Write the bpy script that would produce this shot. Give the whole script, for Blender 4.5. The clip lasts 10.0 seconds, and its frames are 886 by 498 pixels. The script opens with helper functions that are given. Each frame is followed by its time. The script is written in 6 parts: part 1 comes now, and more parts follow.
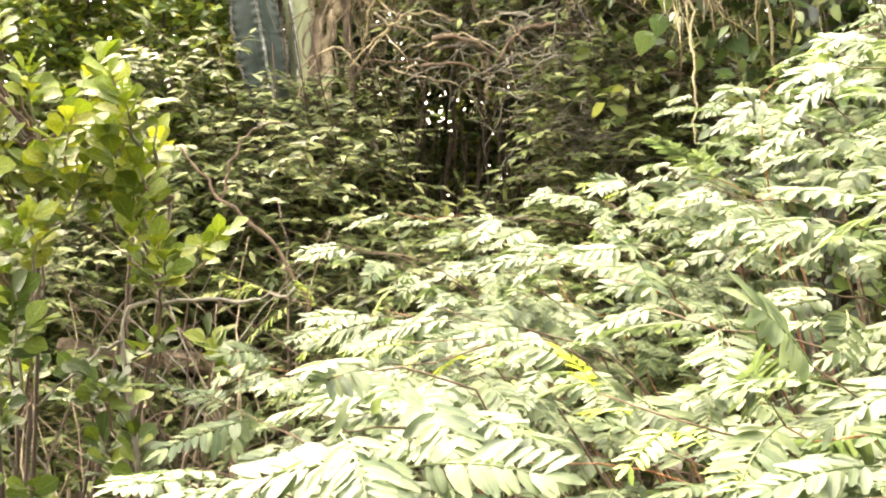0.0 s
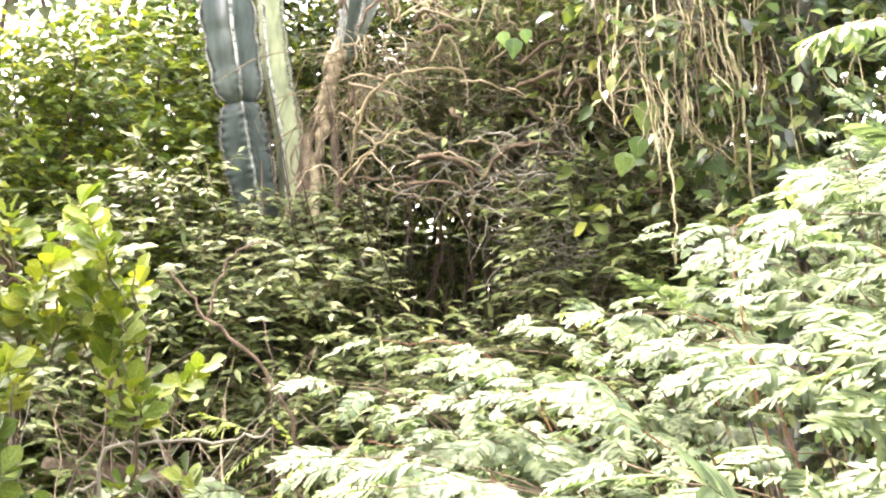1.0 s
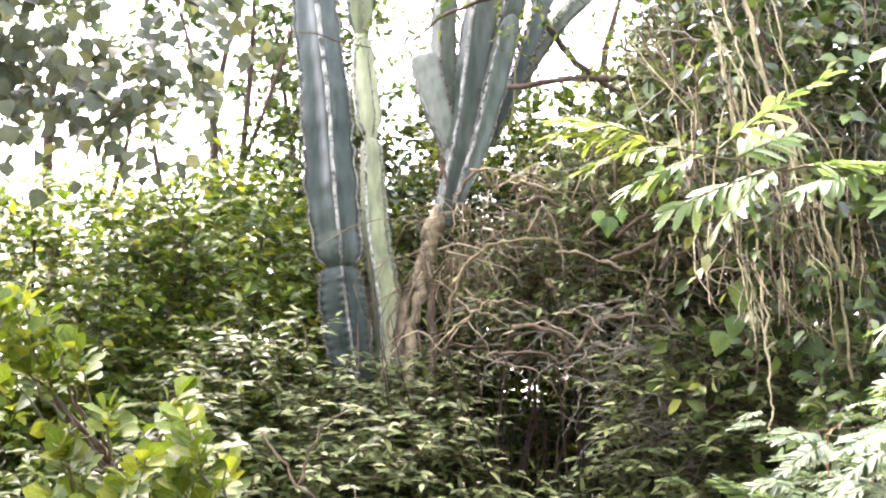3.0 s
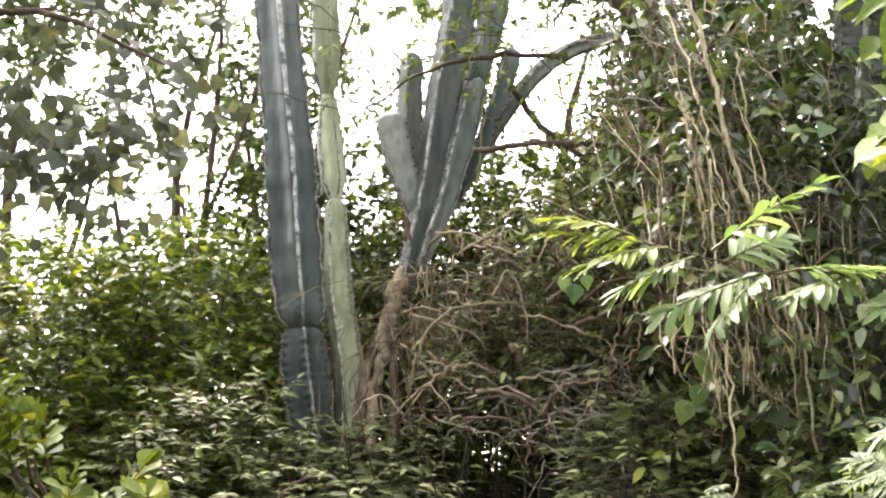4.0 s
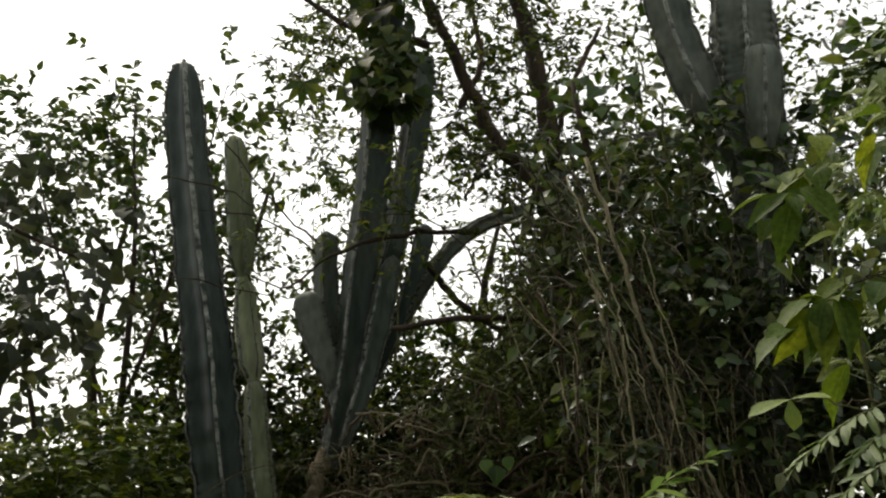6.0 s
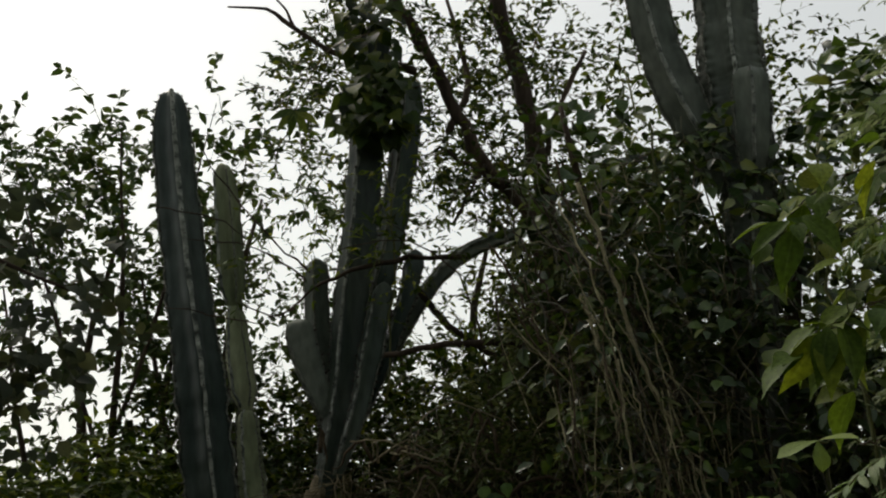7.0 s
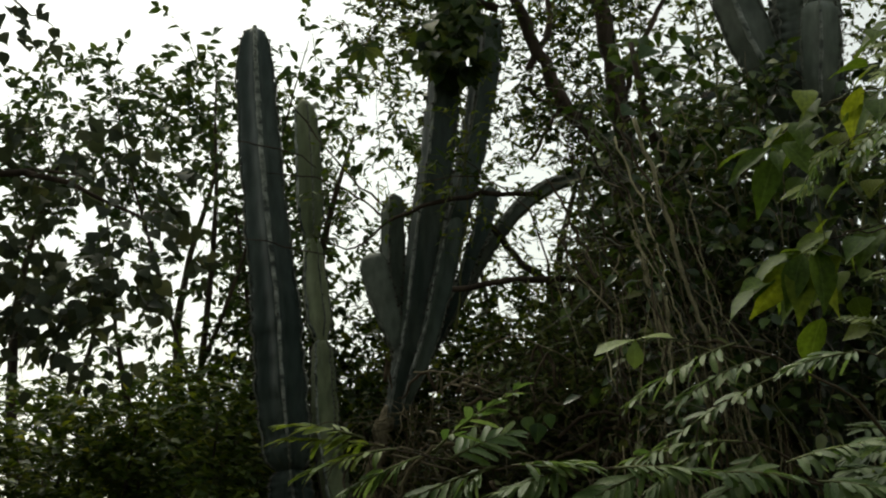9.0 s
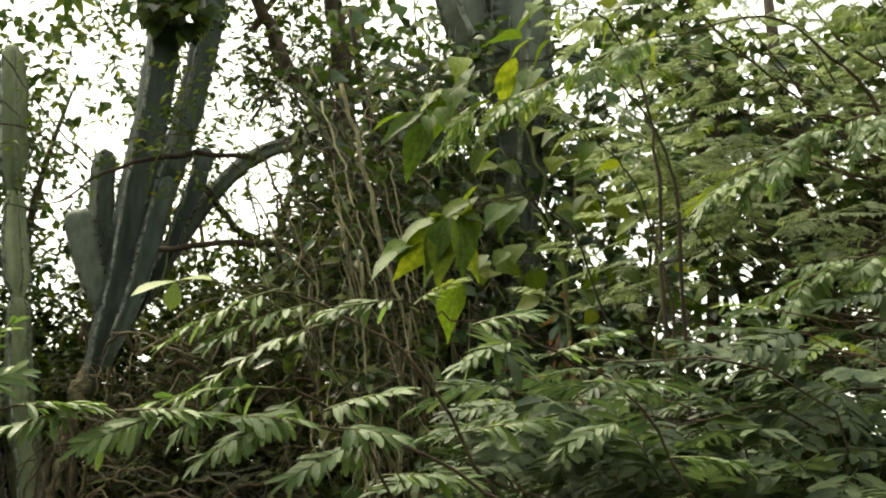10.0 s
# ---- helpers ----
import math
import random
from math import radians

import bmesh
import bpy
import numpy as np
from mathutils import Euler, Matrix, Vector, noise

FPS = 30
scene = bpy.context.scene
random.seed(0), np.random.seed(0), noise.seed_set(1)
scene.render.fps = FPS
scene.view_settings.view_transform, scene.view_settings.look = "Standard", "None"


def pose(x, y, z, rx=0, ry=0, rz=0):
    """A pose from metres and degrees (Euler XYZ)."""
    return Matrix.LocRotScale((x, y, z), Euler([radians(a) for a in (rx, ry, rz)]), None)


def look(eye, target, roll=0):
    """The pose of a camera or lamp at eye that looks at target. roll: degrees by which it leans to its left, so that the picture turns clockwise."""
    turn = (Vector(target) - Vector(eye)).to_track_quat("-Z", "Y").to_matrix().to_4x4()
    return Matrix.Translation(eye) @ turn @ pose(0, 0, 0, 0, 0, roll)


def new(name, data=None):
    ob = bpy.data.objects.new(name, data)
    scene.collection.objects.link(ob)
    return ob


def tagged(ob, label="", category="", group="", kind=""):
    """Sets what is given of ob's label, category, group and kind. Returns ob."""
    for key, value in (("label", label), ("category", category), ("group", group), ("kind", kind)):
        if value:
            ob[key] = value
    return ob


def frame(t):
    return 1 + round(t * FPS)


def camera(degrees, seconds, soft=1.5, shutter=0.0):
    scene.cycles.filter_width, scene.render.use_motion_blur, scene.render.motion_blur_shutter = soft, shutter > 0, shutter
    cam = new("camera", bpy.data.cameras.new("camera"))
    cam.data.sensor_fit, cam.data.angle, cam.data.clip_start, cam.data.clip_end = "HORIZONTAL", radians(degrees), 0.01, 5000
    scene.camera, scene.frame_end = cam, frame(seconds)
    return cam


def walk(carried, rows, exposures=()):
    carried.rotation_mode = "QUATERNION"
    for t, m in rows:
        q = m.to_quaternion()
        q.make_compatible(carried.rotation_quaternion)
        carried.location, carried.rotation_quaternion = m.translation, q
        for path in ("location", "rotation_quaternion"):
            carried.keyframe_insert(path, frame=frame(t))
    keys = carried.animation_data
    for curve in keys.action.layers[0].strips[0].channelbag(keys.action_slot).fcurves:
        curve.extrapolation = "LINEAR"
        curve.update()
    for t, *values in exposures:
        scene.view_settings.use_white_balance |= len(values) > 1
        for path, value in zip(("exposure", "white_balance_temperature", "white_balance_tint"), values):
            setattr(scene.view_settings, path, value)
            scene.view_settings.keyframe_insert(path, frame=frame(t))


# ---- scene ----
cam = camera(38.0, 10.0, soft=2.1)
PATH = [
    (0, (0.018, 0.053, 1.522), (0.009, 2.052, 1.451), 0.6),
    (0.5, (0.041, 0.059, 1.548), (0.047, 2.059, 1.542), 0.2),
    (1, (0.051, 0.023, 1.592), (0.048, 2.022, 1.671), 0.4),
    (1.5, (0.06, 0.012, 1.618), (0.04, 2.007, 1.758), 0.4),
    (2, (0.064, -0.005, 1.651), (0.007, 1.982, 1.871), 0.8),
    (2.2, (0.059, -0.023, 1.664), (-0.041, 1.959, 1.909), 1.1),
    (3.3, (0.073, -0.011, 1.691), (-0.09, 1.958, 2.005), 2.2),
    (3.5, (0.076, -0.019, 1.695), (-0.069, 1.948, 2.026), 2.8),
    (4, (0.044, 0.0, 1.721), (-0.055, 1.961, 2.101), 2.6),
    (4.5, (0.07, 0.002, 1.766), (0.003, 1.948, 2.224), 0.9),
    (5, (0.059, -0.006, 1.768), (0.03, 1.94, 2.231), 0.8),
    (5.5, (0.047, -0.033, 1.791), (0.023, 1.89, 2.338), -0.1),
    (6, (0.057, -0.051, 1.806), (0.077, 1.853, 2.419), -0.6),
    (6.2, (0.033, -0.046, 1.797), (0.072, 1.856, 2.414), -0.7),
    (7.3, (0.02, -0.082, 1.835), (0.06, 1.811, 2.481), -2.2),
    (7.5, (0.033, -0.095, 1.828), (0.027, 1.801, 2.465), -1.3),
    (8, (0.112, -0.05, 1.797), (0.024, 1.871, 2.349), -0.5),
    (8.5, (0.193, -0.066, 1.795), (0.04, 1.839, 2.385), 0.5),
    (9, (0.279, -0.09, 1.773), (0.118, 1.823, 2.335), 1.0),
    (9.5, (0.365, -0.11, 1.748), (0.364, 1.826, 2.248), 1.3),
    (10, (0.456, -0.052, 1.759), (0.674, 1.864, 2.285), 0.6),
]
EXPOSURES = [(0, 4.65, 7900, 20), (0.5, 4.8, 7450, 21), (1, 5.0, 7000, 24), (1.5, 5.1, 6600, 28), (2, 5.15, 6300, 31), (3.5, 3.9, 6500, 27), (4, 3.55, 6700, 25), (4.5, 2.6, 7300, 18),
             (5, 1.9, 7650, 15), (5.5, 1.5, 7600, 13), (6, 0.6, 7100, 9), (7.5, -0.25, 6900, 5), (8, -0.15, 6900, 3), (8.5, -0.1, 6900, 3), (9, -0.06, 7000, 0), (9.5, 0.6, 7200, -4), (10, 1.65, 7700, -2)]
walk(cam, [(t, look(eye, target, roll)) for t, eye, target, roll in PATH], EXPOSURES)

# ---- daylight: a bright hazy sky and a wide, veiled sun ----
SUN_UP, SUN_ROUND = radians(52), radians(-36)
world = bpy.data.worlds.new("hazy_sky")
scene.world = world
world.use_nodes = True
wn = world.node_tree.nodes
sky = wn.new("ShaderNodeTexSky")
sky.sky_type, sky.sun_disc = "NISHITA", False
sky.sun_elevation, sky.sun_rotation = SUN_UP, SUN_ROUND
sky.air_density, sky.dust_density, sky.ozone_density = 1.6, 3.0, 1.0
pale = wn.new("ShaderNodeHueSaturation")
pale.inputs["Saturation"].default_value = 0.3
world.node_tree.links.new(sky.outputs["Color"], pale.inputs["Color"])
world.node_tree.links.new(pale.outputs["Color"], wn["Background"].inputs["Color"])
wn["Background"].inputs["Strength"].default_value = 0.15
sun = new("sun", bpy.data.lights.new("sun", "SUN"))
sun.data.energy, sun.data.angle, sun.data.color = 1.25, radians(14), (1.0, 0.95, 0.86)
sun_way = Vector((math.sin(SUN_ROUND) * math.cos(SUN_UP), math.cos(SUN_ROUND) * math.cos(SUN_UP), math.sin(SUN_UP)))
sun.matrix_world = look(sun_way * 30, (0, 0, 0))


# ---- materials ----
def rgb(r, g, b):
    return (r, g, b, 1.0)


def shader(name):
    mat = bpy.data.materials.new(name)
    mat.use_nodes = True
    nt = mat.node_tree
    return mat, nt, nt.nodes["Principled BSDF"]


def variation(nt):
    """A number from 0 to 1 that differs from piece to piece."""
    geo, info = nt.nodes.new("ShaderNodeNewGeometry"), nt.nodes.new("ShaderNodeObjectInfo")
    add, frac = nt.nodes.new("ShaderNodeMath"), nt.nodes.new("ShaderNodeMath")
    frac.operation = "FRACT"
    nt.links.new(geo.outputs["Random Per Island"], add.inputs[0])
    nt.links.new(info.outputs["Random"], add.inputs[1])
    nt.links.new(add.outputs[0], frac.inputs[0])
    return frac.outputs[0]


def ramp(nt, factor, stops):
    node = nt.nodes.new("ShaderNodeValToRGB")
    el = node.color_ramp.elements
    while len(el) < len(stops):
        el.new(0.5)
    for e, (at, colour) in zip(el, stops):
        e.position, e.color = at, rgb(*colour)
    nt.links.new(factor, node.inputs[0])
    return node.outputs[0]


def noise_value(nt, scale, detail=3.0, stretch=None):
    tex, co = nt.nodes.new("ShaderNodeTexNoise"), nt.nodes.new("ShaderNodeTexCoord")
    tex.inputs["Scale"].default_value, tex.inputs["Detail"].default_value = scale, detail
    link = co.outputs["Object"]
    if stretch:
        mp = nt.nodes.new("ShaderNodeMapping")
        mp.inputs["Scale"].default_value = stretch
        nt.links.new(link, mp.inputs["Vector"])
        link = mp.outputs[0]
    nt.links.new(link, tex.inputs["Vector"])
    return tex.outputs["Fac"]


def mixed(nt, kind, factor, a, b):
    node = nt.nodes.new("ShaderNodeMix")
    node.data_type, node.blend_type = "RGBA", kind
    for socket, value in ((node.inputs[0], factor), (node.inputs[6], a), (node.inputs[7], b)):
        if isinstance(value, (int, float, tuple)):
            socket.default_value = value
        else:
            nt.links.new(value, socket)
    return node.outputs[2]


def bump(nt, bsdf, height, strength, distance):
    node = nt.nodes.new("ShaderNodeBump")
    node.inputs["Strength"].default_value, node.inputs["Distance"].default_value = strength, distance
    nt.links.new(height, node.inputs["Height"])
    nt.links.new(node.outputs[0], bsdf.inputs["Normal"])


def leaf_material(name, stops, rough=0.42, thin=0.35, glow=(1.5, 1.35, 0.7), blotch=14.0, ribbed=False, shine=0.28):
    """A leaf: coloured from piece to piece, blotched, a little see-through."""
    mat, nt, bsdf = shader(name)
    colour = ramp(nt, variation(nt), stops)
    spots = ramp(nt, noise_value(nt, blotch), [(0.3, (0.62, 0.62, 0.6)), (0.7, (1.2, 1.2, 1.15))])
    colour = mixed(nt, "MULTIPLY", 1.0, colour, spots)
    if ribbed:
        uv, sep = nt.nodes.new("ShaderNodeUVMap"), nt.nodes.new("ShaderNodeSeparateXYZ")
        nt.links.new(uv.outputs[0], sep.inputs[0])
        away = nt.nodes.new("ShaderNodeMath")
        away.operation = "ABSOLUTE"
        nt.links.new(sep.outputs[0], away.inputs[0])
        rib = ramp(nt, away.outputs[0], [(0.0, (1, 1, 1)), (0.1, (0, 0, 0))])
        colour = mixed(nt, "MIX", rib, colour, mixed(nt, "ADD", 0.6, colour, rgb(0.06, 0.08, 0.03)))
        slant = nt.nodes.new("ShaderNodeMath")
        slant.operation, slant.inputs[1].default_value = "MULTIPLY_ADD", -0.55
        nt.links.new(away.outputs[0], slant.inputs[0])
        nt.links.new(sep.outputs[1], slant.inputs[2])
        wave = nt.nodes.new("ShaderNodeMath")
        wave.operation = "PINGPONG"
        wave.inputs[1].default_value = 0.055
        nt.links.new(slant.outputs[0], wave.inputs[0])
        bump(nt, bsdf, wave.outputs[0], 0.25, 0.012)
    else:
        bump(nt, bsdf, noise_value(nt, blotch * 9), 0.25, 0.004)
    nt.links.new(colour, bsdf.inputs["Base Color"])
    bsdf.inputs["Roughness"].default_value = rough + 0.1
    bsdf.inputs["Specular IOR Level"].default_value = shine
    through_light = nt.nodes.new("ShaderNodeBsdfTranslucent")
    nt.links.new(mixed(nt, "MULTIPLY", 1.0, colour, rgb(*glow)), through_light.inputs["Color"])
    both = nt.nodes.new("ShaderNodeMixShader")
    both.inputs[0].default_value = thin
    nt.links.new(bsdf.outputs[0], both.inputs[1])
    nt.links.new(through_light.outputs[0], both.inputs[2])
    nt.links.new(both.outputs[0], nt.nodes["Material Output"].inputs["Surface"])
    return mat


def rough_material(name, stops, scale, stretch=None, rough=0.85, depth=0.01, fine=6.0):
    """Bark, skin or soil: coarse and fine noise in colour and relief."""
    mat, nt, bsdf = shader(name)
    coarse = noise_value(nt, scale, 6.0, stretch)
    colour = ramp(nt, coarse, stops)
    grain = ramp(nt, noise_value(nt, scale * fine, 4.0, stretch), [(0.3, (0.7, 0.7, 0.7)), (0.7, (1.2, 1.2, 1.2))])
    tone = ramp(nt, variation(nt), [(0.0, (0.75, 0.75, 0.75)), (1.0, (1.2, 1.2, 1.2))])
    colour = mixed(nt, "MULTIPLY", 1.0, mixed(nt, "MULTIPLY", 1.0, colour, grain), tone)
    nt.links.new(colour, bsdf.inputs["Base Color"])
    bsdf.inputs["Roughness"].default_value = rough
    bsdf.inputs["Specular IOR Level"].default_value = 0.25
    bump(nt, bsdf, coarse, 0.7, depth)
    return mat


M_HEDGE = leaf_material("hedge_leaf", [(0.0, (0.03, 0.06, 0.007)), (0.55, (0.08, 0.135, 0.016)), (0.9, (0.18, 0.235, 0.028)), (1.0, (0.29, 0.31, 0.048))], rough=0.36, thin=0.34, shine=0.2)
M_THICKET = leaf_material("thicket_leaf", [(0.0, (0.03, 0.044, 0.013)), (0.4, (0.084, 0.117, 0.034)), (0.75, (0.175, 0.213, 0.076)), (1.0, (0.275, 0.288, 0.128))], rough=0.38, thin=0.28, glow=(1.08, 1.15, 0.6), shine=0.23)
M_CREEPER = leaf_material("creeper_leaf", [(0.0, (0.012, 0.024, 0.006)), (0.45, (0.046, 0.085, 0.02)), (0.8, (0.125, 0.18, 0.05)), (1.0, (0.22, 0.235, 0.09))], rough=0.24, thin=0.28, glow=(1.2, 1.25, 0.55), shine=0.45)
# Darker leaf green: the thicket's inner shade is put into this colour.
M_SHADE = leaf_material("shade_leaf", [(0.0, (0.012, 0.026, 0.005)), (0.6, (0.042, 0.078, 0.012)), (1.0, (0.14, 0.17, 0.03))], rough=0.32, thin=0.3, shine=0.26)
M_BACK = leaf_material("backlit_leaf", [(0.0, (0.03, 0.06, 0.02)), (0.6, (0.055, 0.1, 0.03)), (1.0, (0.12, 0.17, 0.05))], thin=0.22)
M_DARK = leaf_material("broad_dark_leaf", [(0.0, (0.035, 0.048, 0.03)), (0.7, (0.06, 0.075, 0.045)), (1.0, (0.1, 0.11, 0.055))], rough=0.6, thin=0.3, glow=(1.2, 1.15, 0.8))
M_CLIMB = leaf_material("climber_leaf", [(0.0, (0.03, 0.062, 0.022)), (0.6, (0.053, 0.1, 0.033)), (1.0, (0.105, 0.155, 0.055))], ribbed=True, thin=0.3)
M_OVATE = leaf_material("sapling_leaf", [(0.0, (0.06, 0.115, 0.016)), (0.6, (0.108, 0.172, 0.024)), (1.0, (0.22, 0.28, 0.03))], rough=0.4, ribbed=True, thin=0.42, shine=0.14)
M_BUSH = leaf_material("bush_leaf", [(0.0, (0.05, 0.083, 0.011)), (0.6, (0.092, 0.133, 0.019)), (1.0, (0.175, 0.197, 0.03))], rough=0.46, ribbed=True, thin=0.32, glow=(1.3, 1.25, 0.5), shine=0.14)
M_LOWBUSH = leaf_material("low_bush_leaf", [(0.0, (0.02, 0.04, 0.008)), (0.7, (0.05, 0.085, 0.015)), (1.0, (0.13, 0.17, 0.026))], rough=0.45, ribbed=True, thin=0.25, shine=0.16)
M_MIMOSA = leaf_material("feathery_leaflet", [(0.0, (0.045, 0.075, 0.037)), (0.55, (0.096, 0.132, 0.062)), (1.0, (0.172, 0.215, 0.11))], glow=(1.05, 1.15, 0.75), rough=0.4, ribbed=True, thin=0.28, blotch=30, shine=0.16)
# Brighter copy of the feathery leaflet: sky glow on the boughs painted in.
M_SKYLIT_BOUGH = leaf_material("skylit_bough_leaflet", [(0.0, (0.19, 0.23, 0.12)), (0.55, (0.31, 0.355, 0.2)), (1.0, (0.44, 0.47, 0.3))], glow=(1.05, 1.1, 0.85), rough=0.4, thin=0.5, blotch=30, shine=0.3)
M_NEAR = leaf_material("near_leaflet", [(0.0, (0.1, 0.165, 0.055)), (0.55, (0.18, 0.26, 0.1)), (1.0, (0.29, 0.355, 0.17))], glow=(1.1, 1.2, 0.65), rough=0.36, ribbed=True, thin=0.34, blotch=30, shine=0.3)
M_YOUNG = leaf_material("young_leaflet", [(0.0, (0.14, 0.22, 0.045)), (1.0, (0.25, 0.32, 0.065))], ribbed=True, thin=0.32, blotch=30)
M_DRYLEAF = leaf_material("dry_leaf", [(0.0, (0.07, 0.03, 0.018)), (0.6, (0.14, 0.07, 0.038)), (1.0, (0.22, 0.14, 0.075))], rough=0.75, thin=0.15)
M_CACTUS = rough_material("blue_green_cactus_skin", [(0.25, (0.026, 0.042, 0.037)), (0.55, (0.056, 0.077, 0.066)), (0.8, (0.13, 0.15, 0.13))], 5.0, (1, 1, 0.35), 0.45, 0.004)
M_PALECACT = rough_material("pale_cactus_skin", [(0.25, (0.135, 0.168, 0.085)), (0.5, (0.245, 0.276, 0.155)), (0.8, (0.39, 0.405, 0.26))], 6.0, (1, 1, 0.3), 0.6, 0.004)
M_GREENCACT = rough_material("green_cactus_skin", [(0.25, (0.028, 0.043, 0.033)), (0.5, (0.06, 0.082, 0.064)), (0.8, (0.14, 0.158, 0.12))], 6.0, (1, 1, 0.3), 0.5, 0.004)
M_LOBE = rough_material("dull_grey_green_skin", [(0.25, (0.07, 0.09, 0.07)), (0.5, (0.12, 0.14, 0.11)), (0.8, (0.19, 0.205, 0.16))], 6.0, (1, 1, 0.4), 0.6, 0.004)
# Rib edges in two tones: highlight painted on the front rib, the rest dulled.
M_CREST_LIT = rough_material("lit_corky_rib_edge", [(0.35, (0.06, 0.07, 0.06)), (0.5, (0.26, 0.28, 0.24)), (0.7, (0.5, 0.51, 0.45))], 24.0, None, 0.8, 0.003)
M_CREST_UNLIT = rough_material("unlit_rib_edge", [(0.3, (0.06, 0.07, 0.055)), (0.7, (0.24, 0.245, 0.2))], 30.0, None, 0.8, 0.003)
M_SPINE = rough_material("dark_spine", [(0.3, (0.03, 0.025, 0.022)), (0.7, (0.1, 0.08, 0.065))], 60.0, None, 0.7, 0.001)
M_CORK = rough_material("reddish_corky_bark", [(0.25, (0.04, 0.03, 0.02)), (0.5, (0.13, 0.1, 0.068)), (0.8, (0.3, 0.25, 0.18))], 11.0, (1, 1, 0.8), 0.9, 0.02)
M_TANWOOD = rough_material("dry_tan_wood", [(0.3, (0.1, 0.08, 0.048)), (0.7, (0.42, 0.35, 0.225))], 18.0, None, 0.9, 0.008)
M_BARK = rough_material("dark_bark", [(0.3, (0.028, 0.02, 0.014)), (0.7, (0.1, 0.072, 0.05))], 14.0, (1, 1, 0.25), 0.9, 0.012)
M_LIMB = rough_material("pale_limb_bark", [(0.3, (0.1, 0.095, 0.07)), (0.7, (0.22, 0.205, 0.16))], 14.0, (1, 1, 0.4), 0.85, 0.008)
M_TWIG = rough_material("brown_twig", [(0.3, (0.05, 0.034, 0.022)), (0.7, (0.15, 0.11, 0.07))], 30.0, None, 0.9, 0.003)
M_GREENTWIG = rough_material("green_twig", [(0.3, (0.08, 0.1, 0.03)), (0.7, (0.18, 0.17, 0.07))], 30.0, None, 0.7, 0.003)
M_REDTWIG = rough_material("reddish_stalk", [(0.3, (0.16, 0.06, 0.03)), (0.7, (0.3, 0.15, 0.07))], 40.0, None, 0.6, 0.002)
M_VINE = rough_material("dry_tan_vine", [(0.3, (0.22, 0.19, 0.1)), (0.7, (0.5, 0.44, 0.27))], 30.0, None, 0.85, 0.003)
M_ROOT = rough_material("dry_root", [(0.3, (0.08, 0.065, 0.035)), (0.7, (0.27, 0.225, 0.125))], 30.0, None, 0.9, 0.003)
M_SOIL = rough_material("leaf_littered_soil", [(0.3, (0.02, 0.015, 0.01)), (0.5, (0.05, 0.036, 0.02)), (0.65, (0.04, 0.045, 0.018)), (0.8, (0.085, 0.06, 0.032))], 3.5, None, 0.95, 0.04, 12.0)


# ---- mesh making ----
class Geo:
    """Points and faces gathered into one mesh."""

    def __init__(self):
        self.points, self.faces, self.uvs, self.count = [], [], [], 0

    def add(self, points, faces, uv=None):
        points = np.asarray(points, float).reshape(-1, 3)
        self.points.append(points)
        self.faces += [np.asarray(f) + self.count for f in faces]
        self.uvs.append(np.zeros((len(points), 2)) if uv is None else np.asarray(uv, float).reshape(-1, 2))
        self.count += len(points)
        return self

    def mesh(self, name, mat, smooth=True):
        me = bpy.data.meshes.new(name)
        points, uv = np.concatenate(self.points), np.concatenate(self.uvs)
        loops = np.concatenate([f.reshape(-1) for f in self.faces]).astype(np.int32)
        sizes = np.concatenate([np.full(f.shape[0], f.shape[1]) for f in self.faces])
        me.vertices.add(len(points))
        me.vertices.foreach_set("co", points.astype(np.float32).ravel())
        me.loops.add(len(loops))
        me.loops.foreach_set("vertex_index", loops)
        me.polygons.add(len(sizes))
        me.polygons.foreach_set("loop_start", np.r_[0, np.cumsum(sizes)[:-1]].astype(np.int32))
        me.polygons.foreach_set("use_smooth", np.full(len(sizes), smooth))
        layer = me.uv_layers.new(name="UVMap")
        layer.data.foreach_set("uv", uv[loops].astype(np.float32).ravel())
        me.update(calc_edges=True)
        me.validate()
        me.materials.append(mat)
        return me


def unit(v):
    v = np.asarray(v, float)
    return v / np.maximum(np.linalg.norm(v, axis=-1, keepdims=True), 1e-9)


def thing(name, at, label, category, group="", kind=""):
    ob = new(name)
    ob.empty_display_size = 0.05
    ob.location = at
    return tagged(ob, label, category, group, kind)


def part(name, me, parent, label="", m=None):
    """One mesh under a thing or a part. m: its pose in the world; without it the mesh is in world metres."""
    ob = new(name, me)
    ob.parent = parent
    ob.matrix_basis = base_pose(parent).inverted() @ (m if m is not None else Matrix.Identity(4))
    return tagged(ob, label)


def base_pose(ob):
    """An object's pose in the world, through its parents."""
    m = ob.matrix_basis.copy()
    while ob.parent:
        ob = ob.parent
        m = ob.matrix_basis @ m
    return m


def spline(points, n):
    """n + 1 points on a smooth line through the given ones."""
    p = np.asarray(points, float)
    if len(p) == 2:
        return p[0] + np.linspace(0, 1, n + 1)[:, None] * (p[1] - p[0])
    p = np.vstack([2 * p[0] - p[1], p, 2 * p[-1] - p[-2]])
    s = np.linspace(0, len(p) - 3 - 1e-6, n + 1)
    i, f = s.astype(int), (s % 1)[:, None]
    a, b, c, d = p[i], p[i + 1], p[i + 2], p[i + 3]
    return 0.5 * (2 * b + (c - a) * f + (2 * a - 5 * b + 4 * c - d) * f**2 + (3 * b - a - 3 * c + d) * f**3)


def axes_along(p, facing=(0, -1, 0)):
    """Tangent and two crosswise directions at each point of a line."""
    tangent = unit(np.gradient(p, axis=0))
    side = unit(np.cross(tangent, np.asarray(facing, float) + 0.013))
    return tangent, side, np.cross(side, tangent)


